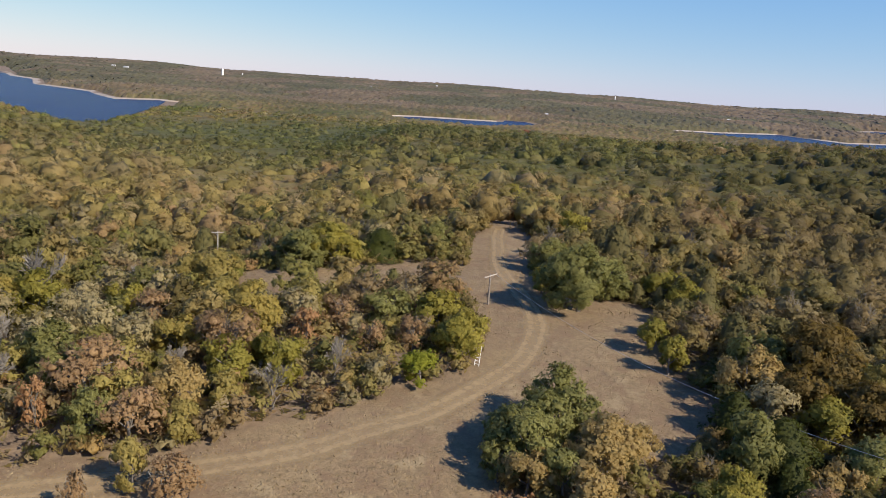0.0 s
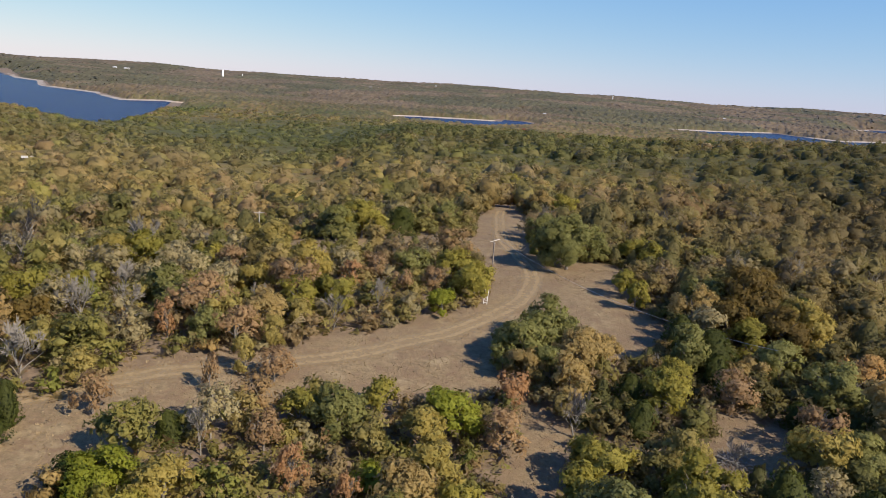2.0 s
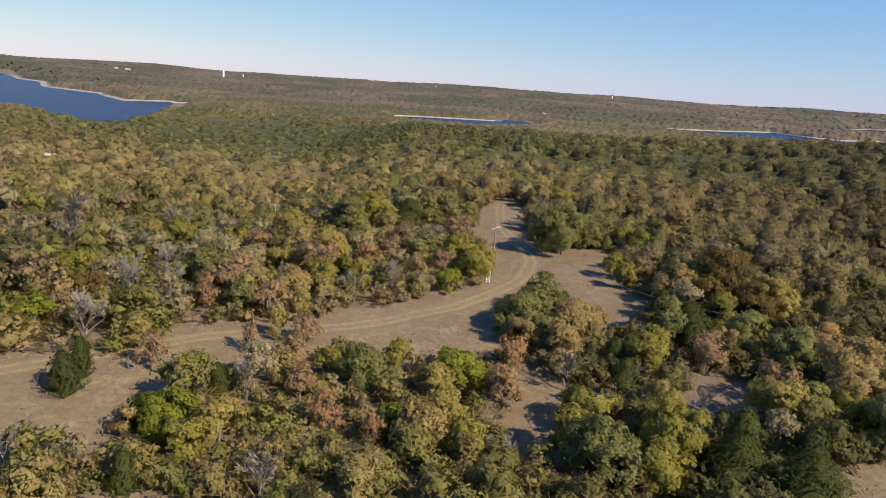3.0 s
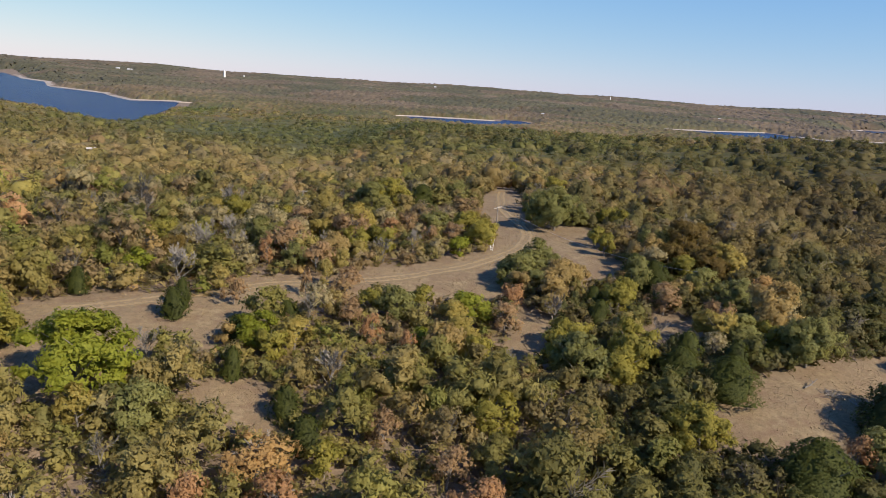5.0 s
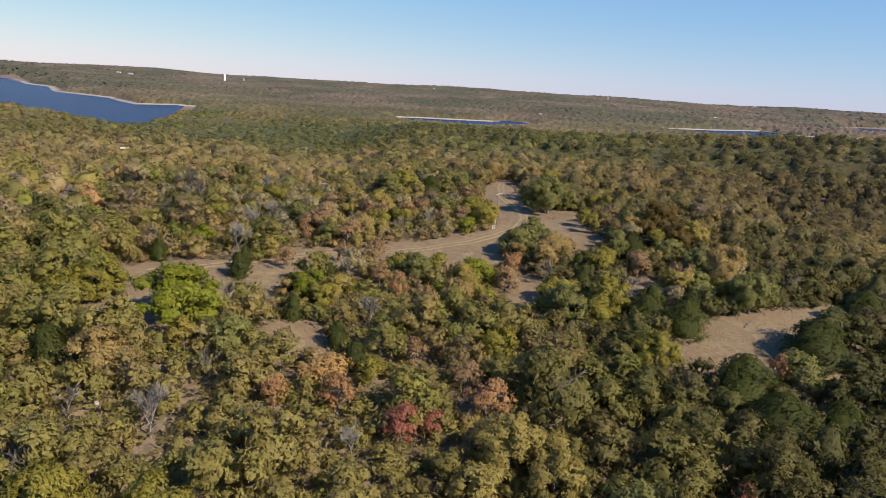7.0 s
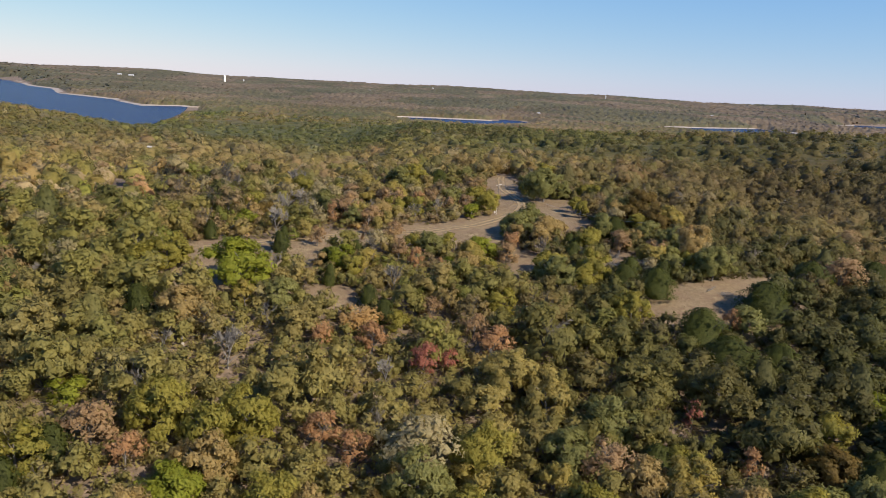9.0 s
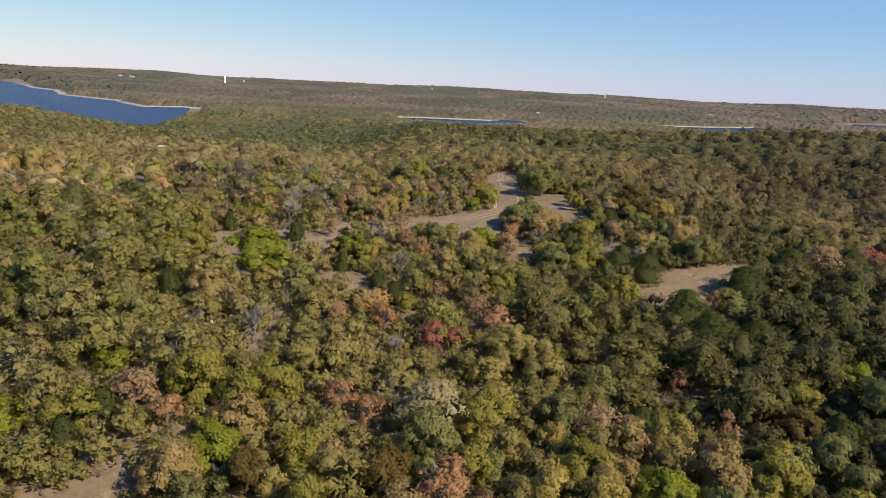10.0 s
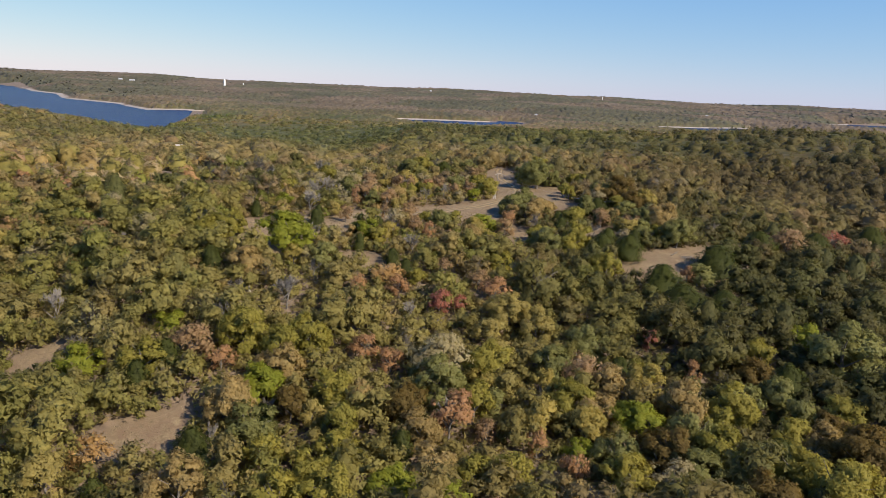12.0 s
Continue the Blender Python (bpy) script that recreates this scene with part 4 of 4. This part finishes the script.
# the near trees that stand crown to crown, in one piece
g = np.random.default_rng(20)
SOME = [oak_arrays(500 + s, 560, 0.105, 16, 0.66) for s in range(5)]
SMALL = [oak_arrays(510 + s, 150, 0.165, 9, 0.66) for s in range(4)]
SHRUB = [oak_arrays(515 + s, 56, 0.26, 4, 0.70) for s in range(4)]
SOME_THIN = [oak_arrays(520 + s, 480, 0.085, 15, 0.5) for s in range(3)]
SOME_JUNIPER = [juniper_arrays(540 + s, 460, 0.095) for s in range(2)]
parts, cols, ins = [], [], []
for x, y, w, kind in rest:
    pool = SOME_JUNIPER if kind == "cd" else SHRUB if w < 2.4 else SMALL if w < 4.4 or y > 110 or not near_view(x, y) else SOME_THIN if kind in ("br", "or", "bt", "tw") else SOME
    v, f, lie, core = pool[g.integers(len(pool))]
    t = g.uniform(0, 6.28)
    turn = np.array([[math.cos(t), -math.sin(t), 0], [math.sin(t), math.cos(t), 0], [0, 0, 1]])
    v = (v @ turn.T) * np.array([w, w, w * g.uniform(0.88, 1.16)]) + np.array([x, y, float(ground_z(x, y)) - 0.1])
    parts.append((v, f, lie @ turn.T))
    ins.append(core)
    # crowns darker to the south; to the east, shade put into the pigment
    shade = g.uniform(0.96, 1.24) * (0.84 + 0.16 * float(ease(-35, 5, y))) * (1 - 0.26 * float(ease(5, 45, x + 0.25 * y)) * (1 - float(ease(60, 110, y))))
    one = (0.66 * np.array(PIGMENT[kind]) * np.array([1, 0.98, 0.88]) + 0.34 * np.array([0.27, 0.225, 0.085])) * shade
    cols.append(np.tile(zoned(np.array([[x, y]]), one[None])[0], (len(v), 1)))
    if w > 3.6 and (kind in ("tw", "bt", "br") or g.random() < 0.06):
        v, f = BOUGH_SHAPES[g.integers(3)]
        v = (v @ turn.T) * np.array([w, w, w * 1.1]) + np.array([x, y, float(ground_z(x, y)) - 0.1])
        parts.append((v, halves(f), unit(v - v.mean(0) + np.array([0, 0, 0.3 * w]))))
        ins.append(np.ones(len(v)))
        cols.append(np.tile(np.array([0.27, 0.235, 0.185]) * g.uniform(0.8, 1.3), (len(v), 1)))
finish_woods("woodland_trees", *joined(parts), np.concatenate(cols), np.concatenate(ins), "crowded oaks and junipers in green, yellow and brown")

g = np.random.default_rng(19)
p = np.stack(np.meshgrid(np.arange(-125, 110, 6.2), np.arange(-235, -66, 6.2)), -1).reshape(-1, 2)
p = p + g.uniform(-2.4, 2.4, p.shape)
leaf_woods("woods_behind", p, g, 16, "mixed green and brown autumn woods on a slope", (6.0, 8.5))
p, g = scatter(-66, 210, 6.4, 21)
keep = ~near_view(p[:, 0], p[:, 1]) & ~side_view(p[:, 0], p[:, 1]) & ~open_ground(p[:, 0], p[:, 1], 1.5)
leaf_woods("near_woods", p[keep], g, 84, "mixed green, brown and yellow autumn woods", (6.0, 10.5))
p, g = scatter(210, 560, 8.2, 22)
p = p[~open_ground(p[:, 0], p[:, 1], 1.5)]
leaf_woods("middle_woods", p, g, 56, "mixed olive, green and brown autumn woods", (6.0, 13.0), 0.8)
p, g = scatter(560, 1010, 9.6, 23, 1.0)
p = p[~lake_at(p[:, 0], p[:, 1], 10)]
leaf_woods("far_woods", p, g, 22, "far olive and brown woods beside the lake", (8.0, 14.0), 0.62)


def canopy(name, y0, y1, rows, columns, tall, rough, margin, seed, label):
    """Woods so close together that their tops make one uneven roof."""
    g = np.random.default_rng(seed)
    y = y0 * (y1 / y0) ** np.linspace(0, 1, rows)
    step = np.gradient(y)
    half = 0.66 * (y + 139) + 40
    X = np.linspace(-1, 1, columns)[None] * half[:, None]
    X = X + g.uniform(-0.45, 0.45, X.shape) * (2 * half / columns)[:, None]
    Y = y[:, None] + g.uniform(-0.4, 0.4, X.shape) * step[:, None]
    p = np.stack([X.ravel(), Y.ravel()], 1)
    clear = ~lake_at(p[:, 0], p[:, 1], 2)
    bank = np.min([away(poly, p[:, 0], p[:, 1]) for poly in LAKES.values()], 0)
    bumps = g.normal(0, rough, len(p)) * np.repeat(np.clip(2 * half / columns / 5, 0.45, 1), columns)
    z = ground_z(p[:, 0], p[:, 1]) - 1.2 + (tall + 1.2 + bumps) * (0.35 + 0.65 * ease(y0, y0 * 1.12, p[:, 1])) * ease(margin, 2.4 * margin, bank)
    idx = np.arange(len(p)).reshape(X.shape)
    quads = np.stack([idx[:-1, :-1], idx[:-1, 1:], idx[1:, 1:], idx[1:, :-1]], -1).reshape(-1, 4)
    quads = quads[clear[quads].all(1)]
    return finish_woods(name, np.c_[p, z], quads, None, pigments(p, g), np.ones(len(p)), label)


def underwood():
    """Low brush and saplings that cover the ground between the near trees."""
    g = np.random.default_rng(27)
    p = np.stack(np.meshgrid(np.arange(-120, 105, 0.95), np.arange(-70, 175, 0.95)), -1).reshape(-1, 2)
    p = p + g.uniform(-0.6, 0.6, p.shape)
    p = p[(near_view(p[:, 0], p[:, 1]) | side_view(p[:, 0], p[:, 1])) & ~open_ground(p[:, 0], p[:, 1], 0.9)]
    n = len(p)
    tall = np.abs(g.normal(0.7, 0.6, n)) + 0.1
    way = np.stack([g.normal(0, 0.35, n), g.normal(0, 0.35, n), np.ones(n)], 1)
    v, f, lie = sprays(np.c_[p, ground_z(p[:, 0], p[:, 1]) + tall], way, g.uniform(1.0, 2.2, n), g, 0.3, 0.4)
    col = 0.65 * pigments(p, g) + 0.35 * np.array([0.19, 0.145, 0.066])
    return finish_woods("underwood", v, f, lie, np.repeat(col, 3, 0), np.zeros(3 * n), "low brown and olive brush between the trees")


underwood()
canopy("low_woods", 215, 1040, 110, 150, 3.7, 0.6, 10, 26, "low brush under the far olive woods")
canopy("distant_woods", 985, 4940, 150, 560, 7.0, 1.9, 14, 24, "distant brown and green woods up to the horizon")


# ---- dry grass on the open ground ----
g = np.random.default_rng(31)
q = np.stack([g.uniform(-65, 70, 190000), g.uniform(-55, 130, 190000)], 1)
q = q[open_ground(q[:, 0], q[:, 1], 1.0)]
d = away(ROAD, q[:, 0], q[:, 1], False)
q = q[d > 1.6][:26000]
z = ground_z(q[:, 0], q[:, 1])
n = len(q)
a = g.uniform(0, 6.28, n)
s = g.uniform(0.05, 0.16, n)
tip = g.uniform(0.05, 0.16, n)
v = np.stack([
    np.stack([q[:, 0] - np.cos(a) * s, q[:, 1] - np.sin(a) * s, z - 0.08], 1),
    np.stack([q[:, 0] + np.cos(a) * s, q[:, 1] + np.sin(a) * s, z - 0.08], 1),
    np.stack([q[:, 0] + g.uniform(-0.2, 0.2, n), q[:, 1] + g.uniform(-0.2, 0.2, n), z + tip], 1)], 1).reshape(-1, 3)
grass = tagged(new("dry_grass", mesh_of("dry_grass", v, np.arange(3 * n).reshape(n, 3), DRY, False)), "tufts of dry tan prairie grass", "grass", kind="stuff")


# ---- small things ----
def part(name, bm, material, parent, label=""):
    me = bpy.data.meshes.new(name)
    bm.to_mesh(me)
    bm.free()
    me.materials.append(material)
    ob = new(name, me)
    ob.parent = parent
    if label:
        tagged(ob, label)
    return ob


def rod(bm, a, b, r, r2=None, sides=8):
    """A straight round bar from a to b, tapered to r2."""
    a, b = Vector(a), Vector(b)
    m = Matrix.Translation((a + b) / 2) @ (b - a).to_track_quat("Z", "Y").to_matrix().to_4x4()
    bmesh.ops.create_cone(bm, cap_ends=True, segments=sides, radius1=r, radius2=r if r2 is None else r2, depth=(b - a).length, matrix=m)


def beam(bm, size, m):
    """A bar with chamfered edges."""
    made = bmesh.ops.create_cube(bm, size=1, matrix=m @ Matrix.Diagonal((*size, 1)))
    edges = {e for v in made["verts"] for e in v.link_edges}
    bmesh.ops.bevel(bm, geom=list(edges), offset=min(size) * 0.12, segments=1, affect="EDGES")


def thing(name, m, label, category, group=""):
    root = new(name)
    root.empty_display_size = 0.3
    root.matrix_basis = m
    return tagged(root, label, category, group)


def utility_pole(x, y, top, turn, tilt, timber, label):
    base = float(ground_z(x, y))
    h = top - base
    root = thing("utility_pole", pose(x, y, base, 0, 0, turn), label, "utility pole", "power line poles")
    bm = bmesh.new()
    rod(bm, (0, 0, -0.4), (0, 0, h), 0.15, 0.11, 12)
    part("pole", bm, timber, root)
    bm = bmesh.new()
    beam(bm, (2.4, 0.10, 0.13), pose(0, -0.14, h - 0.25, 0, tilt, 0))
    arm = part("crossarm", bm, PALE_TIMBER, root, "pale weathered timber crossarm")
    for s_ in (-1, 1):
        bm = bmesh.new()
        rod(bm, (0, -0.12, h - 0.95), (0.55 * s_, -0.14, h - 0.30), 0.018, None, 6)
        part("brace", bm, WIRE, root)
    for u in (-1.1, 0.35, 1.1):
        bm = bmesh.new()
        zt = h - 0.25 - u * math.sin(radians(tilt))
        rod(bm, (u, -0.14, zt + 0.06), (u, -0.14, zt + 0.14), 0.05, 0.05, 8)
        rod(bm, (u, -0.14, zt + 0.14), (u, -0.14, zt + 0.22), 0.065, 0.03, 8)
        part("insulator", bm, PORCELAIN, arm)
    return root


utility_pole(7.9, 101.3, 3.75, 38, -8, TIMBER, "dark timber utility pole with a tilted pale crossarm beside the track")
utility_pole(-43.0, 141.5, -1.65, 10, 0, PALE_TIMBER, "pale timber utility pole with a crossarm among trees")


def cable(a, b, sag, label):
    """A hanging wire, as a thin tube."""
    a, b = Vector(a), Vector(b)
    verts, faces = [], []
    pts = [a.lerp(b, i / 24) - Vector((0, 0, sag * 4 * (i / 24) * (1 - i / 24))) for i in range(25)]
    limb(verts, faces, pts, [0.022] * 25, 5)
    return tagged(new("power_line", mesh_of("power_line", [tuple(v) for v in verts], faces, WIRE)), label, "wire")


cable((8.8, 100.6, 3.75), (37, 54, 2.6), 2.2, "thin grey power line sagging from the pole over grass")


def ladder(x, y, turn):
    """A ladder that leans into the tree."""
    root = thing("ladder", pose(x, y, float(ground_z(x, y)) + 0.02, 0, 0, turn) @ pose(0, 0, 0, -20, 0, 0), "white metal ladder leaning into a tree by the track", "ladder")
    for s_ in (-1, 1):
        bm = bmesh.new()
        beam(bm, (0.06, 0.09, 2.3), pose(0.26 * s_, 0, 1.15))
        part("rail", bm, WHITE, root)
    for k in range(6):
        bm = bmesh.new()
        rod(bm, (-0.25, 0, 0.25 + 0.36 * k), (0.25, 0, 0.25 + 0.36 * k), 0.03, None, 8)
        part("rung", bm, WHITE, root)


ladder(5.3, 79.0, -15)


def brush_pile(x, y, size, seed, label):
    """Cut limbs thrown on a heap: bent, forked, pale grey."""
    r = random.Random(seed)
    verts, faces = [], []
    for k in range(70):
        a = r.uniform(0, 6.28)
        s_ = Vector((r.gauss(0, 0.35) * size, r.gauss(0, 0.3) * size, r.uniform(0.0, 0.18) * size))
        way = Vector((math.cos(a), math.sin(a), r.uniform(-0.1, 0.35)))
        pts = bent(s_, way, r.uniform(0.3, 0.8) * size, r, 3, 0.25, -0.06)
        t = r.uniform(0.02, 0.055)
        limb(verts, faces, pts, [t, t * 0.8, t * 0.6, t * 0.25], 4)
    ob = new("brush_pile", mesh_of("brush_pile", [tuple(v) for v in verts], faces, GREY_BARK))
    ob.matrix_basis = pose(x, y, float(ground_z(x, y)) + 0.05)
    return tagged(ob, label, "brush pile", "brush piles")


brush_pile(27.7, 40.6, 2.8, 1, "heap of cut grey branches lying in dry grass")
brush_pile(45.6, 25.5, 2.0, 2, "small heap of dead grey branches in dry grass")
brush_pile(-36.0, 1.5, 2.4, 3, "tangled heap of pale dead branches in the woods")


def fallen_limb(x, y, length, turn, seed):
    """A dead limb with a few forks."""
    r = random.Random(seed)
    verts, faces = [], []
    main = bent(Vector((-length / 2, 0, 0.35)), Vector((1, 0, 0.08)), length, r, 5, 0.16, 0.03)
    limb(verts, faces, main, [0.11, 0.10, 0.085, 0.065, 0.045, 0.02], 6)
    for k in range(7):
        a = r.uniform(-1.2, 1.2)
        pts = bent(main[1 + k % 4], Vector((0.8, math.sin(a) * 1.1, 0.3 + 0.5 * r.random())), length * r.uniform(0.2, 0.42), r, 3, 0.25, 0.03)
        limb(verts, faces, pts, [0.05, 0.04, 0.028, 0.01], 4)
    ob = new("dead_branch", mesh_of("dead_branch", [tuple(v) for v in verts], faces, GREY_BARK))
    ob.matrix_basis = pose(x, y, float(ground_z(x, y)) - 0.15, 0, 0, turn)
    return tagged(ob, "bleached dead branch with forks lying among trees", "branch", "dead branches")


def snag(x, y, top, seed):
    """A dead trunk, snapped off, with a splintered top."""
    r = random.Random(seed)
    base = float(ground_z(x, y))
    h = top - base
    bm = bmesh.new()
    rings = []
    for k, (z, wide) in enumerate(((-0.3, 0.34), (0.25 * h, 0.27), (0.6 * h, 0.24), (0.85 * h, 0.22), (h, 0.15))):
        ring = []
        for i in range(10):
            a = i * 0.628
            ragged = r.uniform(-0.5, 0.35) if k == 4 else 0.0
            ring.append(bm.verts.new((wide * r.uniform(0.85, 1.15) * math.cos(a) + 0.04 * z, wide * r.uniform(0.85, 1.15) * math.sin(a), z + ragged)))
        rings.append(ring)
    for low, high in zip(rings, rings[1:]):
        for i in range(10):
            bm.faces.new((low[i], low[(i + 1) % 10], high[(i + 1) % 10], high[i]))
    bm.faces.new(rings[-1])
    me = bpy.data.meshes.new("snag")
    bm.to_mesh(me)
    bm.free()
    me.materials.append(PALE_TIMBER)
    ob = new("snag", me)
    ob.matrix_basis = pose(x, y, base)
    return tagged(ob, "pale snapped dead trunk standing among green trees", "snag")


snag(-47.1, -5.9, -7.9, 71)
for k, (x, y, l, a) in enumerate([(26.7, 34.3, 4, 60), (31.0, 32.7, 4, 110), (-5.2, 33.4, 5, 15), (35.2, -2.3, 5, 20), (47.5, 22.5, 3.5, 150), (43.5, 27.0, 2.5, 30), (34.5, -3.5, 4.5, 75), (36.5, -9.0, 4.0, 120)]):
    fallen_limb(x, y, l, a, 60 + k)


def house(x, y, w, d, h, turn, wall, roof, label, z=None):
    """A small far building with a pitched roof, a door and windows."""
    root = thing("house", pose(x, y, float(ground_z(x, y)) if z is None else z, 0, 0, turn), label, "house", "far houses")
    bm = bmesh.new()
    beam(bm, (w, d, h + 0.6), pose(0, 0, h / 2 - 0.3))
    part("wall", bm, wall, root)
    bm = bmesh.new()
    e = 0.5
    v = [bm.verts.new(q) for q in ((-w / 2 - e, -d / 2 - e, h), (w / 2 + e, -d / 2 - e, h), (w / 2 + e, d / 2 + e, h), (-w / 2 - e, d / 2 + e, h), (-w / 2 - e, 0, h + d * 0.28), (w / 2 + e, 0, h + d * 0.28))]
    for f in ((0, 1, 5, 4), (2, 3, 4, 5), (0, 4, 3), (1, 2, 5), (3, 2, 1, 0)):
        bm.faces.new([v[i] for i in f])
    part("roof", bm, roof, root)
    for u in (-0.3, 0.3):
        bm = bmesh.new()
        beam(bm, (1.4, 0.12, 1.3), pose(u * w, -d / 2 - 0.03, h * 0.55))
        part("window", bm, ROOF, root)
    bm = bmesh.new()
    beam(bm, (1.1, 0.12, 2.1), pose(0, -d / 2 - 0.03, 1.05))
    part("door", bm, TIMBER, root)
    return root


METAL_ROOF = plain("pale_metal_roof", (0.40, 0.39, 0.37), (0.50, 0.49, 0.47), 0.3, 0.5)
house(-132, 208, 2.6, 2.0, 2.2, 20, TIMBER, PALE_TIMBER, "low shed with a pale metal roof in the woods", float(ground_z(-132, 208)) + 3.8)


def water_tower(x, y, z, tall, r, label):
    """A plain white standpipe with a domed top and a rim."""
    root = thing("water_tower", pose(x, y, z), label, "water tower", "water towers")
    bm = bmesh.new()
    rod(bm, (0, 0, -8), (0, 0, tall), r, r, 20)
    part("tank", bm, WHITE, root)
    bm = bmesh.new()
    rod(bm, (0, 0, tall), (0, 0, tall + r * 0.5), r * 1.02, r * 0.3, 20)
    part("roof", bm, WHITE, root)
    bm = bmesh.new()
    rod(bm, (0, 0, tall - 0.6), (0, 0, tall + 0.1), r * 1.08, r * 1.08, 20)
    part("rim", bm, WHITE, root)


water_tower(-1031, 3523, float(ground_z(-1031, 3523)), 36, 4.6, "tall white water tower above far woods")
water_tower(-985, 3700, float(ground_z(-985, 3700)), 17, 2.4, "small white water tower on the horizon")
water_tower(838, 3630, float(ground_z(838, 3630)), 22, 2.2, "slim white tower on the horizon")
for x, y, w, lift in ((-327, 2850, 11, 3), (-276, 2880, 9, 3), (-1440, 3300, 16, 12), (-1400, 3330, 22, 10), (240, 1700, 7, 4), (830, 2150, 12, 3), (-30, 3850, 9, 9)):
    house(x, y, w, 8, 4, 0, METAL_ROOF, METAL_ROOF, "far pale building with a light roof among woods", float(ground_z(x, y)) + lift)
